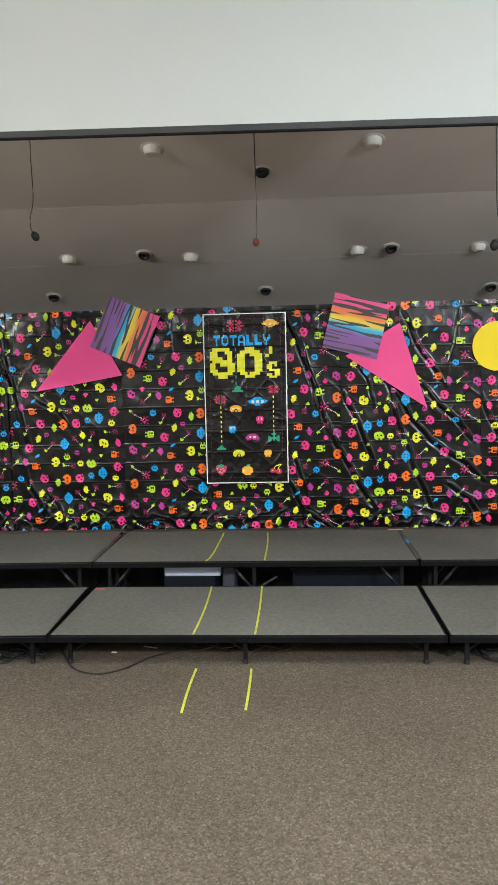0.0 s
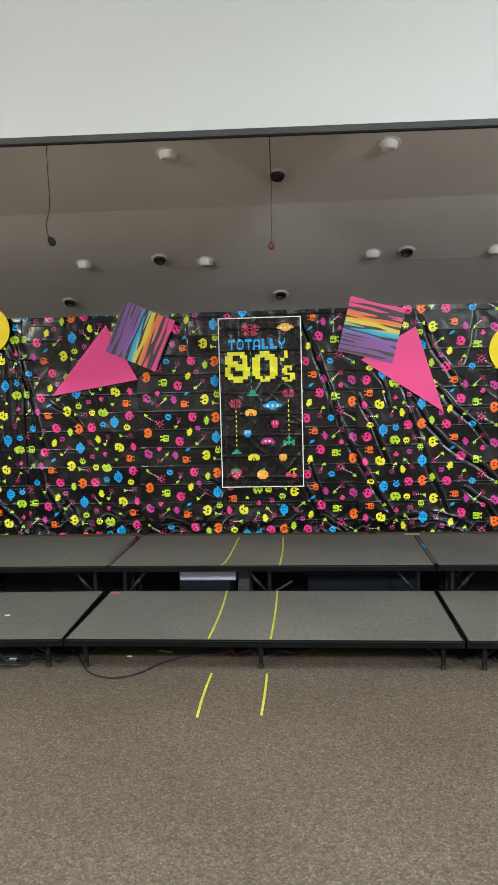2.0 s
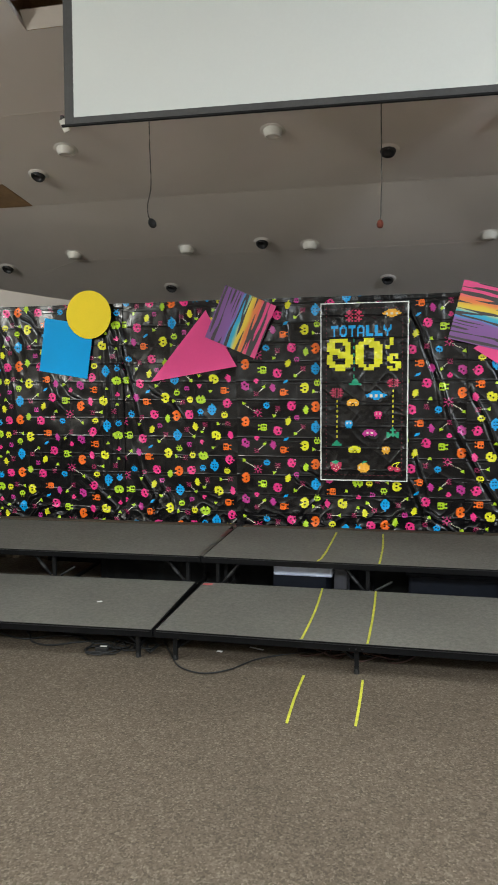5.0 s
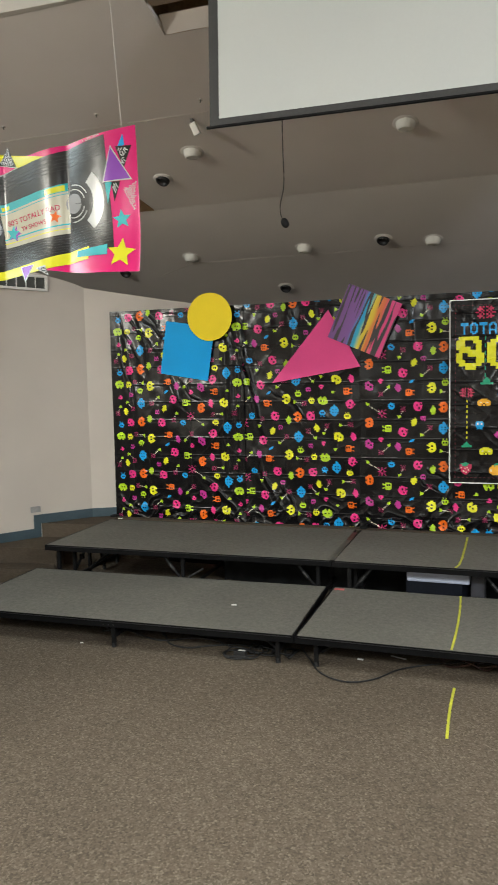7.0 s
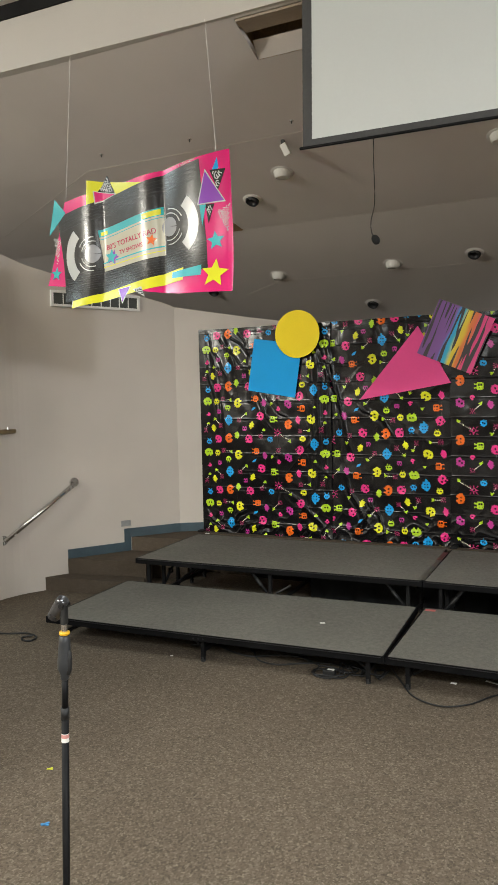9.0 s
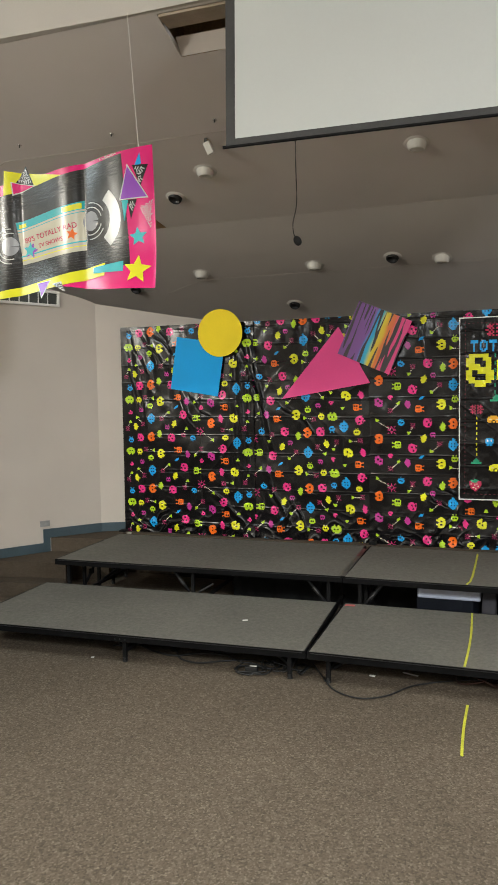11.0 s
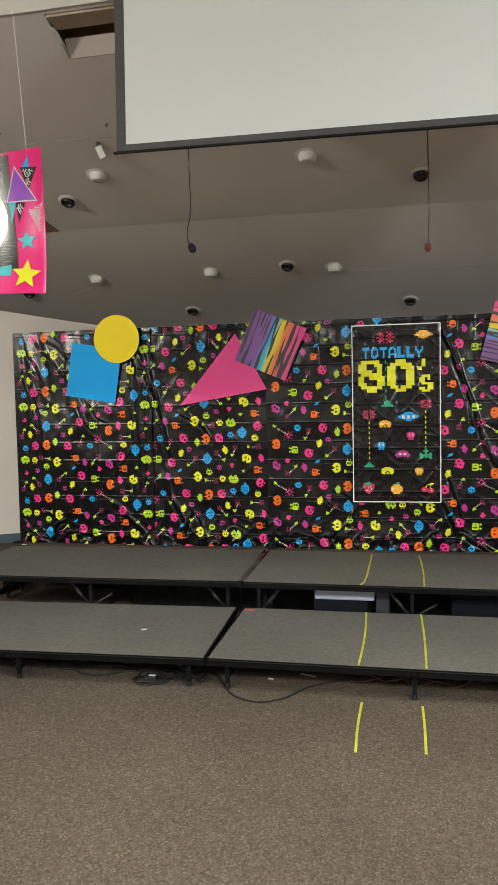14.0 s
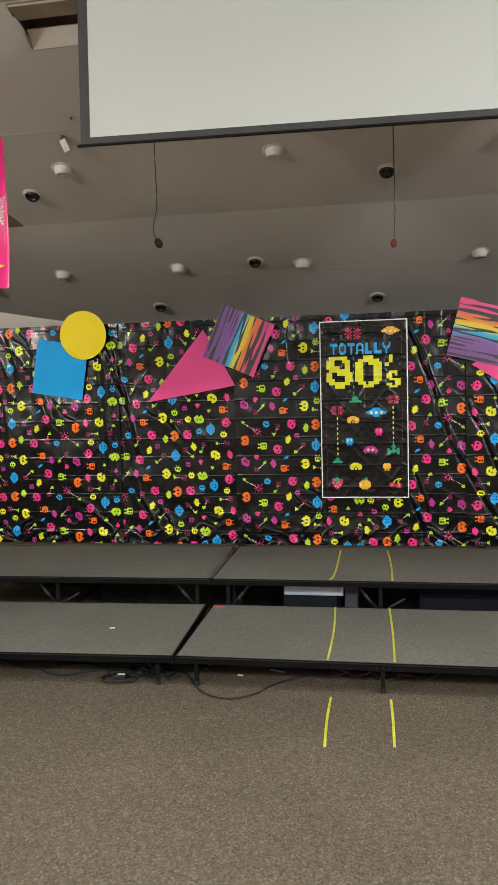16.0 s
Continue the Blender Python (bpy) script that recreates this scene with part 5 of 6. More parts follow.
backdrop = thing("party_backdrop", "wrinkled black plastic party backdrop printed with neon arcade aliens, hung behind the risers", "backdrop", (0, 0, 0))
tile = printed_tile()
# strips: left and right edge, where the repeat starts across and up, lean of the print, whether it hangs upside down, and set-back
STRIPS = [(-3.91, -2.545, -4.126, 1.827, 0.0, True, 0.0), (-2.565, -1.475, -2.731, 1.363, 0.031, False, 0.006), (-1.487, -0.70, -1.468, 1.443, 0.0, False, 0.0),
          (-0.742, 0.487, -0.709, 1.43, 0.0, True, 0.008), (0.482, 1.712, 0.519, 2.36, 0.0, True, 0.0), (1.705, 2.935, 1.743, 2.3, 0.0, True, 0.006)]
TOP, BOTTOM = 2.385, 0.37
for k, (x0, x1, ox, oz, lean, flip, back) in enumerate(STRIPS):
    nu, nv = int(round((x1 - x0) / CELL)), int(round((TOP - BOTTOM) / CELL))
    src = tile[::-1, ::-1] if flip else tile
    gx, gz = np.meshgrid(x0 + (np.arange(nu) + 0.5) * CELL, TOP - (np.arange(nv) + 0.5) * CELL)
    art = src[((oz - gz) / FINE).astype(int) % NV, np.floor((gx - ox - lean * (1.2 - gz)) / FINE).astype(int) % NU]
    trim_slivers(art, 8)
    printed_sheet("plastic_sheet", art, x0, TOP, 6.585 + back, backdrop, lambda X, Z, s=k: relief(X, Z, 20 + 7 * s), label="black vinyl sheet with neon print")
for x in (-3.905, -1.45, 0.6, 2.93):
    part("post", tube((x, 6.64, 0.39), (x, 6.64, 2.375), 0.017, seg=12), M_BLACK, backdrop, "black frame post")
    part("post_foot", box(x - 0.03, 6.5, 0.391, x + 0.03, 6.78, 0.41, bevel=0.004), M_BLACK, backdrop)
part("crossbar", tube((-3.92, 6.64, 2.365), (2.95, 6.64, 2.365), 0.016, seg=12), M_BLACK, backdrop, "black frame crossbar")

# ---- door poster ----
FONT = {
    "T": ["xxxxx", "xxxxx", "..x..", "..x..", "..x..", "..x..", "..x.."], "O": [".xxx.", "xx.xx", "x...x", "x...x", "x...x", "xx.xx", ".xxx."],
    "A": [".xxx.", "xx.xx", "x...x", "x...x", "xxxxx", "x...x", "x...x"], "L": ["xx...", "xx...", "xx...", "xx...", "xx...", "xxxxx", "xxxxx"],
    "Y": ["x...x", "x...x", "xx.xx", ".xxx.", "..x..", "..x..", "..x.."],
    "8": [".xxxxxxx..", "xxx...xxx.", "xxx....xx.", "xxxxx..xx.", ".xxxxxxxx.", "xx..xxxxxx", "xx.....xxx", "xxx....xxx", ".xxxxxxxx.", "...xxxx..."],
    "0": ["...xxxx...", ".xxxxxxxx.", "xxx..xxxxx", "xxx....xxx", "xxx....xxx", "xxx....xxx", "xxx....xxx", "xxx....xxx", ".xxx.xxxx.", "...xxxx..."],
    "'": [".x", ".x", "x."], "s": [".xxx.", "xx.x.", "xx...", ".xxxx", "...xx", "xx.xx", ".xxx."],
}
ART = {
    "burst": ["..x.x.x.x..", ".xxx...xxx.", "..x.x.x.x..", "xx.x...x.xx", "..x.x.x.x..", ".xxx...xxx.", "..x.x.x.x.."],
    "saucer": [".....xxxxxx.....", "....xxxxxxxx....", "..xxxxxxxxxxxx..", "xxxeexxeexxeexxx", ".xxeexxeexxeexx.", "....xxxxxxxx....", "......xxxx......"],
    "ship": ["....xx....", "...xxxx...", "..xxxxxx..", "..xxxxxx..", "xxxxxxxxxx", "xxxxxxxxxx"],
    "crab": ["...xxxxxx...", ".xxxxxxxxxx.", "xxxxxxxxxxxx", "xxeexxxxeexx", "xxxxx..xxxxx", "xxxx.xx.xxxx", ".xxx.xx.xxx."],
    "squid": ["....xxxxxx....", "..xxxxxxxxxx..", ".xxxeexxeexxx.", "xxxxeexxeexxxx", "xxxxxxxxxxxxxx", ".xx.xx..xx.xx.", "..x........x.."],
    "ghost": [".xxxxxxx.", "xxxxxxxxx", "xxexxxexx", "xxexxxexx", "xxxxxxxxx", "xxxxxxxxx", ".xxxxxxx.", "..xx.xx..", ".xxx.xxx."],
    "tank": ["....xx....", "....xx....", "...xxxx...", "....xx....", "xx..xx..xx", "xxxxxxxxxx", "xxxxxxxxxx", "xxx.xx.xxx", "xx......xx"],
    "berry": ["....tt....", ".ttttttt..", "xxtttttxxx", "xxxxtxxxxx", "xexxxxexxx", "xxxxexxxxx", ".xxxxxxex.", ".xxexxxxx.", "..xxxexx..", "...xxxx...", "....xx...."],
    "fruit": [".....ttt..", "....ttt...", "..xxtxxx..", ".xxxxxxxx.", "xxxxxxxxxx", "xexxxxxxxx", "xexxxxxxxx", "xxxxxxxxxx", ".xxxxxxxx.", "..xxxxxx.."],
    "cherry": ["........yyyy", "......yyy.y.", ".....y...y..", "....y...y...", ".xxxy...y...", "xxxxxx.xxyx.", "xxexxxxxxxxx", "xxxxxxxxxexx", ".xxxx.xxxxxx", ".......xxxx."],
}
PW, PH, PC = 0.737, 1.512, 0.0043
PU, PV = int(PW / PC), int(PH / PC)
poster_art = np.zeros((PV, PU), int)


def stamp(rows, ink, cx, cy, w, h=None):
    """Stamps a bitmap centred at a share of the poster's width and height."""
    nu = w * PU / len(rows[0])
    nv = nu if h is None else h * PV / len(rows)
    u0, v0 = cx * PU - nu * len(rows[0]) / 2, cy * PV - nv * len(rows) / 2
    for v in range(max(0, int(v0)), min(PV, int(v0 + nv * len(rows)) + 1)):
        for u in range(max(0, int(u0)), min(PU, int(u0 + nu * len(rows[0])) + 1)):
            r, c = int((v + 0.5 - v0) // nv), int((u + 0.5 - u0) // nu)
            if 0 <= r < len(rows) and 0 <= c < len(rows[0]) and rows[r][c] != ".":
                poster_art[v, u] = INK_KEYS.index(ink if rows[r][c] == "x" else rows[r][c])


for k, ch in enumerate("TOTALLY"):
    stamp(FONT[ch], "b", 0.163 + k * 0.1, 0.157, 0.084, 0.062)
for v in range(int(0.2 * PV), int(0.42 * PV)):
    if (v // 7) % 2 == 0:
        poster_art[v, int(0.385 * PU):int(0.385 * PU) + 2] = INK_KEYS.index("t")
stamp(FONT["8"], "y", 0.226, 0.289, 0.295, 0.177)
stamp(FONT["0"], "y", 0.556, 0.287, 0.3, 0.179)
stamp(FONT["'"], "y", 0.787, 0.228, 0.09, 0.06)
stamp(FONT["s"], "y", 0.8375, 0.333, 0.158, 0.094)
for kind, ink, cx, cy, w in (("burst", "r", 0.385, 0.073, 0.21), ("burst", "r", 0.835, 0.458, 0.15), ("burst", "r", 0.19, 0.512, 0.16), ("saucer", "a", 0.81, 0.062, 0.22),
                             ("ship", "t", 0.4, 0.45, 0.13), ("saucer", "b", 0.64, 0.525, 0.24), ("crab", "a", 0.375, 0.565, 0.14), ("ghost", "p", 0.665, 0.635, 0.085),
                             ("ghost", "b", 0.33, 0.69, 0.09), ("squid", "m", 0.57, 0.738, 0.165), ("tank", "t", 0.83, 0.735, 0.14), ("ship", "t", 0.19, 0.795, 0.11),
                             ("crab", "y", 0.395, 0.83, 0.14), ("ghost", "a", 0.755, 0.835, 0.09), ("berry", "r", 0.18, 0.928, 0.13),
                             ("fruit", "a", 0.5, 0.928, 0.135), ("cherry", "r", 0.85, 0.928, 0.14)):
    stamp(ART[kind], ink, cx, cy - (0.01 if cy > 0.4 else 0.0), w)
for u, v0, v1, ink in ((0.19, 0.54, 0.755, "y"), (0.83, 0.485, 0.69, "y")):
    for v in range(int(v0 * PV), int(v1 * PV)):
        if (v // 5) % 2 == 0:
            c = int(u * PU)
            if poster_art[v, c] == 0:
                poster_art[v, c:c + 2] = INK_KEYS.index(ink)
for v in range(8, PV - 8):
    if (v // 4) % 2 == 0:
        poster_art[v, 11] = poster_art[v, PU - 12] = INK_KEYS.index("d")
for u in range(9, PU - 9):
    if (u // 4) % 2 == 0:
        poster_art[11, u] = poster_art[PV - 12, u] = INK_KEYS.index("d")
poster_art[:2], poster_art[-2:], poster_art[:, :2], poster_art[:, -2:] = [INK_KEYS.index("w")] * 4
poster = thing("door_poster", "tall black plastic door poster with white rim and arcade pixel art", "poster", (0, 0, 0))


def poster_bend(X, Z):
    base = 0.008 + 0.004 * value_noise(X * 9, Z * 5, 71) + 0.0016 * value_noise(X * 30, Z * 24, 72)
    p, q = X * 0.8 - Z * 0.6, X * 0.6 + Z * 0.8
    base = base + 0.004 * (1 - np.abs(value_noise(p * 8, q * 5, 74))) ** 5 + 0.003 * (1 - np.abs(value_noise(q * 11, p * 6, 75))) ** 5
    gu, gv = (X + 0.36) / 0.18, (Z + 0.03) / 0.187
    fu, fv = gu - np.floor(gu), gv - np.floor(gv)
    table = np.random.RandomState(73).uniform(-1, 1, (16, 32))
    ui, vi = np.floor(gu).astype(int) % 16, np.floor(gv).astype(int) % 32
    u2, v2 = (ui + 1) % 16, (vi + 1) % 32
    base = base + 0.006 * ((table[ui, vi] * (1 - fu) + table[u2, vi] * fu) * (1 - fv) + (table[ui, v2] * (1 - fu) + table[u2, v2] * fu) * fv)
    base = base + 0.004 * np.clip(1 - np.abs(fv - np.round(fv)) * 0.187 / 0.009, 0, 1)
    return base + 0.003 * np.clip(1 - np.abs(fu - np.round(fu)) * 0.18 / 0.009, 0, 1)


printed_sheet("poster_sheet", poster_art, -0.728, 2.322, 6.545, poster, poster_bend, PC, "black vinyl sheet with pixel art")


# ---- card shapes pinned on the backdrop ----
def wavy_card(name, points, y, mat, label, category):
    return tagged(part(name, card(points, y), mat), label, category, "card shapes")


def bent_card(ob, cx, cz, turn, reach, slope):
    """Folds the cap of a card beyond a chord back towards the wall."""
    bm = bmesh.new()
    bm.from_mesh(ob.data)
    d = Vector((math.cos(turn), 0, math.sin(turn)))
    start = Vector((cx, 0, cz)) + reach * d
    bmesh.ops.bisect_plane(bm, geom=bm.verts[:] + bm.edges[:] + bm.faces[:], plane_co=start, plane_no=d)
    for v in bm.verts:
        v.co.y += slope * max(0.0, (v.co - start).dot(d))
    bm.to_mesh(ob.data)
    bm.free()
    return ob


def disc(cx, cz, r, n=48):
    return [(cx + r * math.cos(k * math.tau / n), cz + r * math.sin(k * math.tau / n)) for k in range(n)]


wavy_card("blue_card_square", [(-3.292, 2.268), (-3.368, 1.782), (-2.889, 1.703), (-2.812, 2.193)], 6.553, M_BLUECARD, "bright blue card square pinned on the black backdrop", "card square")
bent_card(wavy_card("yellow_card_circle", disc(-2.85, 2.286, 0.218), 6.534, M_YELLOWCARD, "yellow card circle overlapping a blue square", "card circle"), -2.85, 2.286, math.radians(234), 0.181, 0.3)
wavy_card("yellow_card_circle", disc(1.836, 1.98, 0.213), 6.553, M_YELLOWCARD, "yellow card circle pinned on the wrinkled backdrop", "card circle")
wavy_card("pink_card_triangle", [(-1.747, 2.296), (-2.27, 1.671), (-1.471, 1.801)], 6.553, M_PINKCARD, "hot pink card triangle behind a striped square", "card triangle")
wavy_card("pink_card_triangle", [(1.0, 2.202), (0.525, 1.925), (1.236, 1.455)], 6.553, M_PINKCARD, "hot pink card triangle pointing down, behind a striped square", "card triangle")
ZS = 0.487
M_ZEBRA = zebra_material("zebra_print", ZS)


def zebra_square(x, z, turn, label):
    ob = tagged(part("zebra_square", card([(-ZS / 2, ZS / 2), (-ZS / 2, -ZS / 2), (ZS / 2, -ZS / 2), (ZS / 2, ZS / 2)], 0.0), M_ZEBRA), label, "card square", "card shapes")
    ob.matrix_world = pose(x, 6.545, z, 0, turn, 0)
    return ob


zebra_square(-1.432, 2.188, 23.6, "card square with rainbow zebra stripes running upright")
zebra_square(0.619, 2.184, -75.5, "card square with rainbow zebra stripes lying sideways")

# ---- hanging banner ----
banner = thing("hanging_banner", "glossy pink cut-out banner of a video cassette hung on two strings", "banner", (0, 0, 0))


FOLD0, FOLDW = -3.662, 0.457


def foil(bm, offset):
    """Bends a flat cut-out into the creased, bellied sheet of the banner."""
    for v in bm.verts:
        x, z = v.co.x, v.co.z
        f = (x - FOLD0) / FOLDW
        k, f = math.floor(f), f % 1.0
        v.co.y = 4.11 + v.co.y - 0.35 * offset - 0.034 * max(0.0, math.sin(math.pi * f ** (1.1 if k > 1 else 2.0))) ** 0.8 - 0.34 * max(0.0, 2.7 - z) ** 2
    bm.normal_update()
    flat = {f.index: abs(f.normal.y) > 0.4 for f in bm.faces}
    for f in bm.faces:
        f.smooth = flat[f.index]
    for e in bm.edges:
        e.smooth = len({flat[f.index] for f in e.link_faces}) == 1
    return bm


def cut(points, thick=0.002, fine=FOLDW / 20):
    """A flat cut-out sliced into narrow upright strips, so that it can bend."""
    bm = card(points, 0.0, thick)
    bm.faces.index_update()
    x0, x1 = min(p[0] for p in points), max(p[0] for p in points)
    for k in range(math.ceil((x0 - FOLD0) / fine), math.floor((x1 - FOLD0) / fine) + 1):
        geom = bm.verts[:] + bm.edges[:] + bm.faces[:]
        bmesh.ops.bisect_plane(bm, geom=geom, plane_co=(FOLD0 + k * fine, 0, 0), plane_no=(1, 0, 0))
    z0, z1 = min(p[1] for p in points), max(p[1] for p in points)
    for k in range(10):
        z = 2.7 - 0.042 * k
        if z0 < z < z1:
            bmesh.ops.bisect_plane(bm, geom=bm.verts[:] + bm.edges[:] + bm.faces[:], plane_co=(0, 0, z), plane_no=(0, 0, 1))
    bm.faces.index_update()
    return bm


def layer(name, points, ink, depth, label="", parent=None):
    return part(name, foil(cut(points), depth), GLOSS[ink] if isinstance(ink, str) else ink, parent or banner, label, False)


def star(cx, cz, r, turn=0.0, n=5, inner=0.45):
    return [(cx + r * (1 if k % 2 == 0 else inner) * math.sin(turn + k * math.pi / n), cz + r * (1 if k % 2 == 0 else inner) * math.cos(turn + k * math.pi / n)) for k in range(2 * n)]


def arc(cx, cz, r0, r1, a0, a1, sx=1.0, n=10):
    a = [math.radians(a0 + (a1 - a0) * k / n) for k in range(n + 1)]
    return [(cx + sx * r1 * math.cos(t), cz + r1 * math.sin(t)) for t in a] + [(cx + sx * r0 * math.cos(t), cz + r0 * math.sin(t)) for t in a[::-1]]


def squiggles(parent, pts, length, depth, ink="w", gap=1.8):
    """Short printed dashes strewn evenly over a triangle, as one layer."""
    bm = bmesh.new()
    step = gap * length
    (ax, az), (bx, bz), (cx, cz) = pts
    area = (bx - ax) * (cz - az) - (cx - ax) * (bz - az)
    for i in range(int((max(p[0] for p in pts) - min(p[0] for p in pts)) / step) + 2):
        for j in range(int((max(p[1] for p in pts) - min(p[1] for p in pts)) / step) + 2):
            x = min(p[0] for p in pts) + step * (i + 0.5 * (j % 2) + rng.uniform(-0.16, 0.16))
            z = min(p[1] for p in pts) + step * (j + rng.uniform(-0.16, 0.16))
            u = ((x - ax) * (cz - az) - (cx - ax) * (z - az)) / area
            v = ((bx - ax) * (z - az) - (x - ax) * (bz - az)) / area
            if min(u, v, 1 - u - v) < 0.03:
                continue
            t = rng.choice((0.3, 1.1, 1.9, 2.7)) + rng.uniform(-0.3, 0.3)
            c, d = length * math.cos(t), length * math.sin(t)
            one = foil(cut([(x + c - 0.38 * d, z + d + 0.38 * c), (x - c - 0.38 * d, z - d + 0.38 * c), (x - c + 0.38 * d, z - d - 0.38 * c), (x + c + 0.38 * d, z + d - 0.38 * c)]), depth)
            me = bpy.data.meshes.new("t")
            one.to_mesh(me)
            one.free()
            bm.from_mesh(me)
            bpy.data.meshes.remove(me)
    return part("flecks", bm, GLOSS[ink], parent or banner, "small printed flecks")


rng = random.Random(8)
M_GROOVE = material("dark_groove", (0.03, 0.029, 0.03), 0.35, spec=0.4)
layer("panel", [(-3.49, 3.012), (-2.294, 3.168), (-2.272, 2.343), (-2.62, 2.352), (-3.654, 2.49)], "p", 0.0, "hot pink glossy panel")
layer("yellow_flag", [(-3.298, 3.122), (-2.874, 3.05), (-3.2, 2.93), (-3.31, 2.93)], "y", 0.003)
layer("yellow_band", [(-3.412, 2.318), (-3.412, 2.365), (-2.6, 2.51), (-2.6, 2.435)], "y", 0.0085)
tape = layer("cassette", [(-3.558, 2.922), (-2.48, 3.13), (-2.432, 2.49), (-3.475, 2.362)], "k", 0.006, "black video cassette print")
for k in range(9):
    z = 2.408 + k * 0.015
    layer("groove", [(-3.48, z - 0.002), (-2.44, z + 0.126), (-2.44, z + 0.129), (-3.48, z + 0.001)], M_GROOVE, 0.0075, "", tape)
for k in range(5):
    z = 2.83 + k * 0.02
    layer("groove", [(-3.53, z - 0.005), (-2.5, z + 0.19), (-2.5, z + 0.192), (-3.53, z - 0.003)], M_GROOVE, 0.0072, "", tape)
for cx, cz, side in ((-3.274, 2.66, -1), (-2.705, 2.767, 1)):
    layer("reel", arc(cx, cz, 0.0005, 0.058, 0, 355, 0.95, 24), "s", 0.008, "pale grey reel hub", tape)
    a = 180 if side < 0 else 0
    layer("window_arc", arc(cx, cz, 0.142, 0.214, a - 48, a + 50, 1.0, 16), "w", 0.008, "white reel window", tape)
    for r, wide in ((0.078, 46), (0.104, 34)):
        for b in ((62, -62) if side > 0 else (118, 242)):
            layer("spoke_line", arc(cx, cz, r, r + 0.006, b - wide, b + wide, 1.0, 10), "w", 0.008, "", tape)
label = layer("cassette_label", [(-3.233, 2.803), (-2.748, 2.892), (-2.74, 2.6), (-3.194, 2.541)], "e", 0.009, "cream label")
layer("label_band", [(-3.233, 2.803), (-2.748, 2.892), (-2.748, 2.846), (-3.226, 2.758)], "c", 0.011, "teal label band", label)
layer("label_patch", [(-3.216, 2.79), (-3.168, 2.799), (-3.166, 2.776), (-3.214, 2.767)], "y", 0.0125, "", label)
layer("label_patch", [(-2.89, 2.858), (-2.764, 2.881), (-2.763, 2.848), (-2.888, 2.826)], "y", 0.0125, "", label)
layer("label_rule", [(-3.222, 2.742), (-2.747, 2.83), (-2.747, 2.834), (-3.222, 2.746)], "c", 0.011, "", label)
layer("label_rule", [(-3.205, 2.59), (-2.742, 2.652), (-2.742, 2.66), (-3.205, 2.598)], "c", 0.011, "", label)
layer("label_rule", [(-3.2, 2.566), (-2.742, 2.627), (-2.742, 2.632), (-3.2, 2.571)], "y", 0.011, "", label)
layer("teal_triangle", [(-3.579, 3.044), (-3.485, 2.944), (-3.636, 2.816)], "c", 0.007)
flag = layer("speckled_flag", [(-2.412, 3.056), (-2.318, 3.058), (-2.365, 2.935)], "k", 0.007, "black flag with white flecks")
squiggles(flag, [(-2.405, 3.05), (-2.325, 3.052), (-2.366, 2.945)], 0.0085, 0.009)
flag = layer("speckled_flag", [(-2.444, 2.862), (-2.388, 2.862), (-2.426, 2.75)], "k", 0.007, "black flag with white flecks")
squiggles(flag, [(-2.44, 2.86), (-2.392, 2.858), (-2.425, 2.76)], 0.0078, 0.009)
flag = layer("speckled_flag", [(-3.158, 3.142), (-3.098, 3.02), (-3.23, 3.04)], "k", 0.007, "black flag with white flecks")
squiggles(flag, [(-3.158, 3.135), (-3.103, 3.026), (-3.224, 3.044)], 0.0085, 0.009)
flag = layer("speckled_flag", [(-2.955, 2.405), (-2.89, 2.418), (-2.858, 2.352)], "w", 0.0095, "white flag with black flecks")
squiggles(flag, [(-2.95, 2.404), (-2.892, 2.414), (-2.862, 2.358)], 0.0075, 0.0115, "k")
layer("purple_triangle", [(-2.442, 3.066), (-2.318, 2.868), (-2.498, 2.862)], "w", 0.01)
layer("purple_triangle", [(-2.442, 3.052), (-2.328, 2.875), (-2.488, 2.868)], "v", 0.0125, "purple triangle with a white edge")
layer("sky_triangle", [(-2.366, 3.124), (-2.358, 3.062), (-2.402, 3.046)], "b", 0.006)
layer("sky_triangle", [(-2.482, 2.86), (-2.44, 2.862), (-2.467, 2.74)], "c", 0.008)
layer("pink_triangle", [(-3.256, 3.052), (-3.085, 3.016), (-3.248, 2.968)], "w", 0.0095)
layer("pink_triangle", [(-3.248, 3.046), (-3.1, 3.015), (-3.242, 2.978)], "p", 0.012, "hot pink triangle with a white edge")
layer("purple_point", [(-3.075, 2.418), (-2.972, 2.43), (-3.03, 2.322)], "w", 0.011)
layer("purple_point", [(-3.066, 2.416), (-2.982, 2.425), (-3.03, 2.334)], "v", 0.0135, "purple point with a white edge")
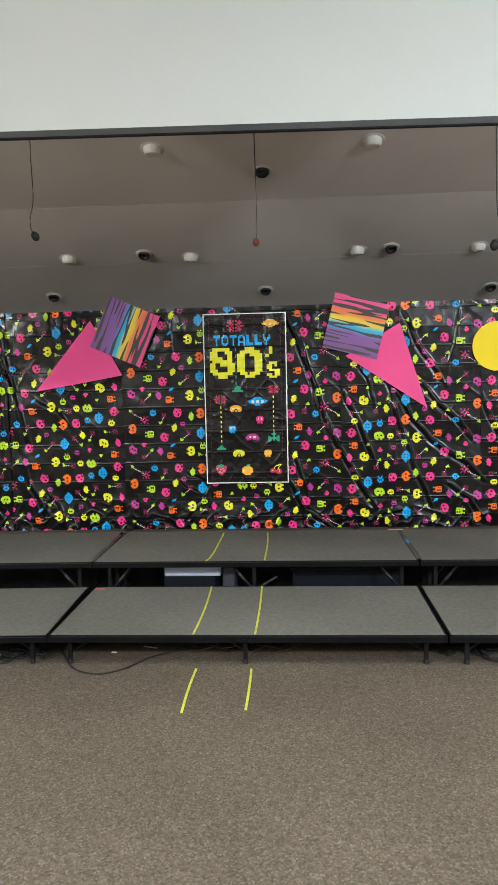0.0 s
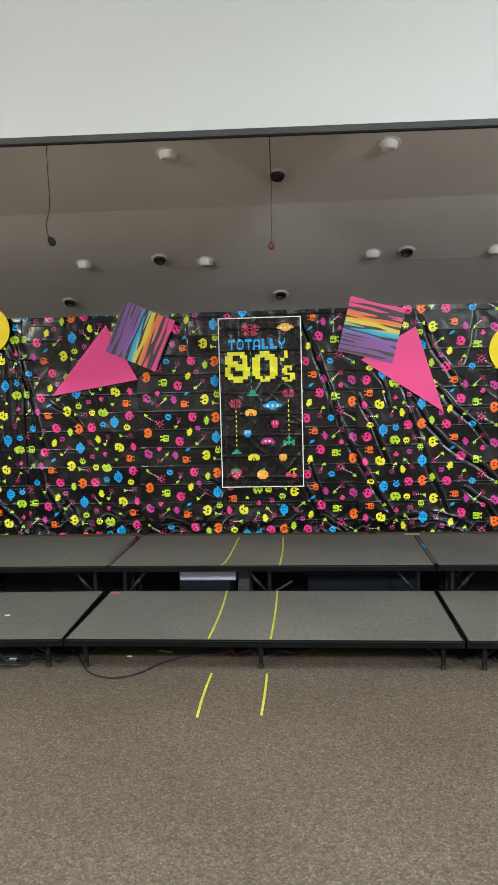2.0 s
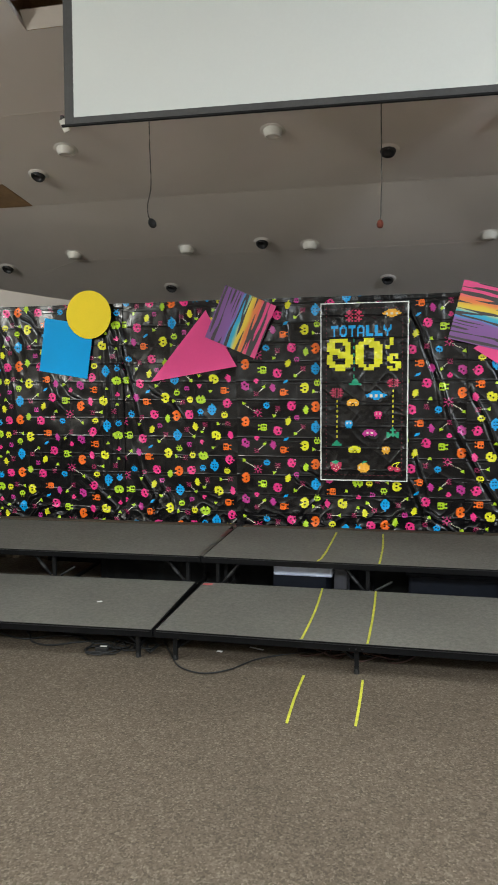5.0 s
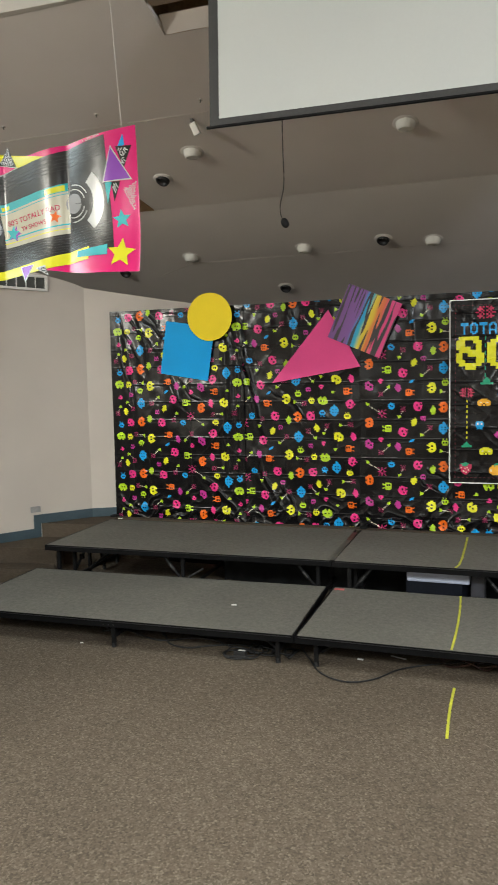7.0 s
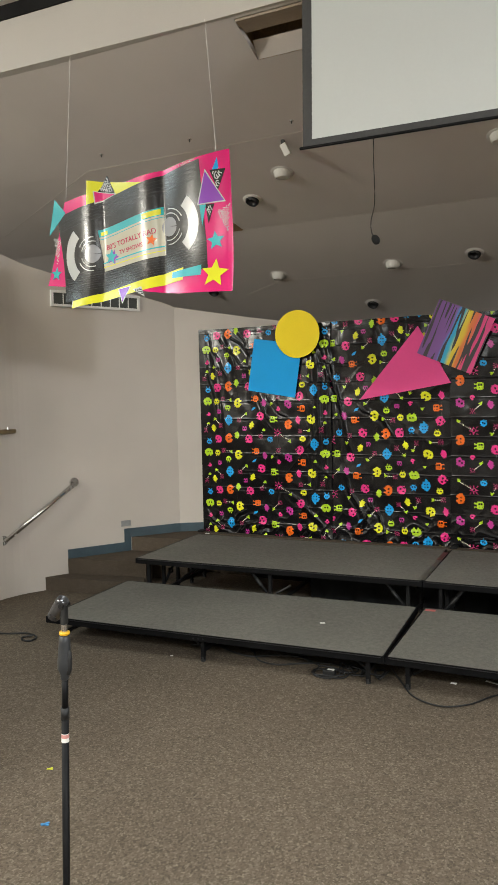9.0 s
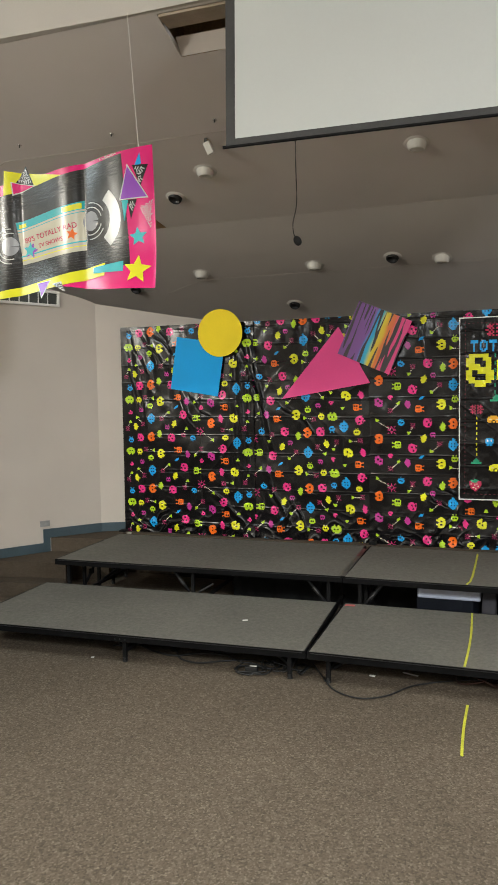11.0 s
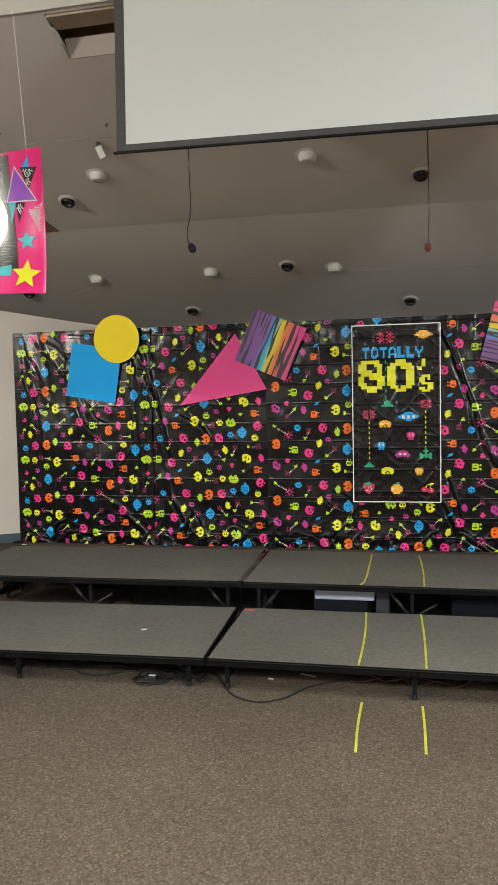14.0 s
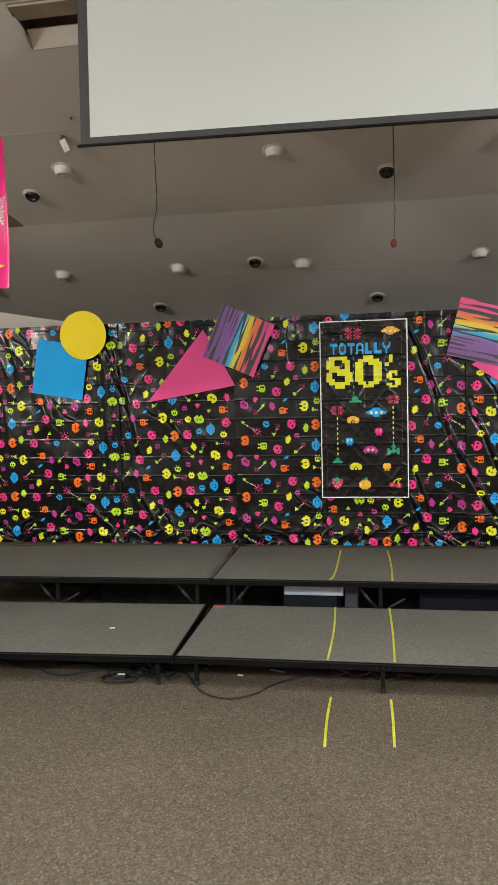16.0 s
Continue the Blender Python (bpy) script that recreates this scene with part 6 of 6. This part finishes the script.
layer("yellow_star", star(-2.387, 2.455, 0.086, 0.1), "y", 0.011)
layer("teal_star", star(-2.384, 2.648, 0.056, -0.1), "c", 0.01)
layer("teal_star", star(-3.579, 2.56, 0.046, 0.1), "c", 0.01)
layer("violet_star", star(-3.128, 2.625, 0.05, 0.25), "v", 0.0125, "", label)
layer("teal_star", star(-3.142, 2.63, 0.05, 0.1), "c", 0.0145, "", label)
layer("orange_star", star(-2.826, 2.698, 0.038, 0.2), "o", 0.0125, "", label)
layer("teal_block", [(-2.682, 2.487), (-2.474, 2.512), (-2.474, 2.452), (-2.682, 2.452)], "c", 0.0105)
squiggles(None, [(-3.6, 2.81), (-3.535, 2.78), (-3.572, 2.6)], 0.006, 0.003)
squiggles(None, [(-2.375, 2.82), (-2.297, 2.86), (-2.31, 2.68)], 0.006, 0.003)
squiggles(None, [(-2.64, 3.115), (-2.5, 3.142), (-2.56, 3.104)], 0.0055, 0.003)


def words(text, x, z, size, turn, mat, parent):
    data = bpy.data.curves.new("lettering", "FONT")
    data.body, data.size, data.align_x, data.align_y, data.extrude = text, size, "CENTER", "CENTER", 0.001
    ob = new("lettering", data)
    bpy.context.view_layer.update()
    me = bpy.data.meshes.new_from_object(ob.evaluated_get(bpy.context.evaluated_depsgraph_get()))
    bpy.data.objects.remove(ob)
    m = pose(x, 0, z, 90, 0, 0) @ pose(0, 0, 0, 0, 0, turn)
    bm = bmesh.new()
    bm.from_mesh(me)
    bpy.data.meshes.remove(me)
    bm.transform(m)
    bm.faces.index_update()
    return part("lettering", foil(bm, 0.014), mat, parent, "hand-lettered red words")


words("80'S TOTALLY RAD", -2.985, 2.72, 0.046, 9.5, GLOSS["r"], label)
words("TV SHOWS", -2.98, 2.662, 0.038, 8.5, GLOSS["r"], label)
part("string", tube((-3.486, 4.1, 3.0), (-3.46, 4.17, 3.972), 0.0018, seg=8), M_STRING, banner, "white string")
part("string", tube((-2.376, 4.1, 3.15), (-2.476, 4.19, 3.972), 0.0018, seg=8), M_STRING, banner, "white string")
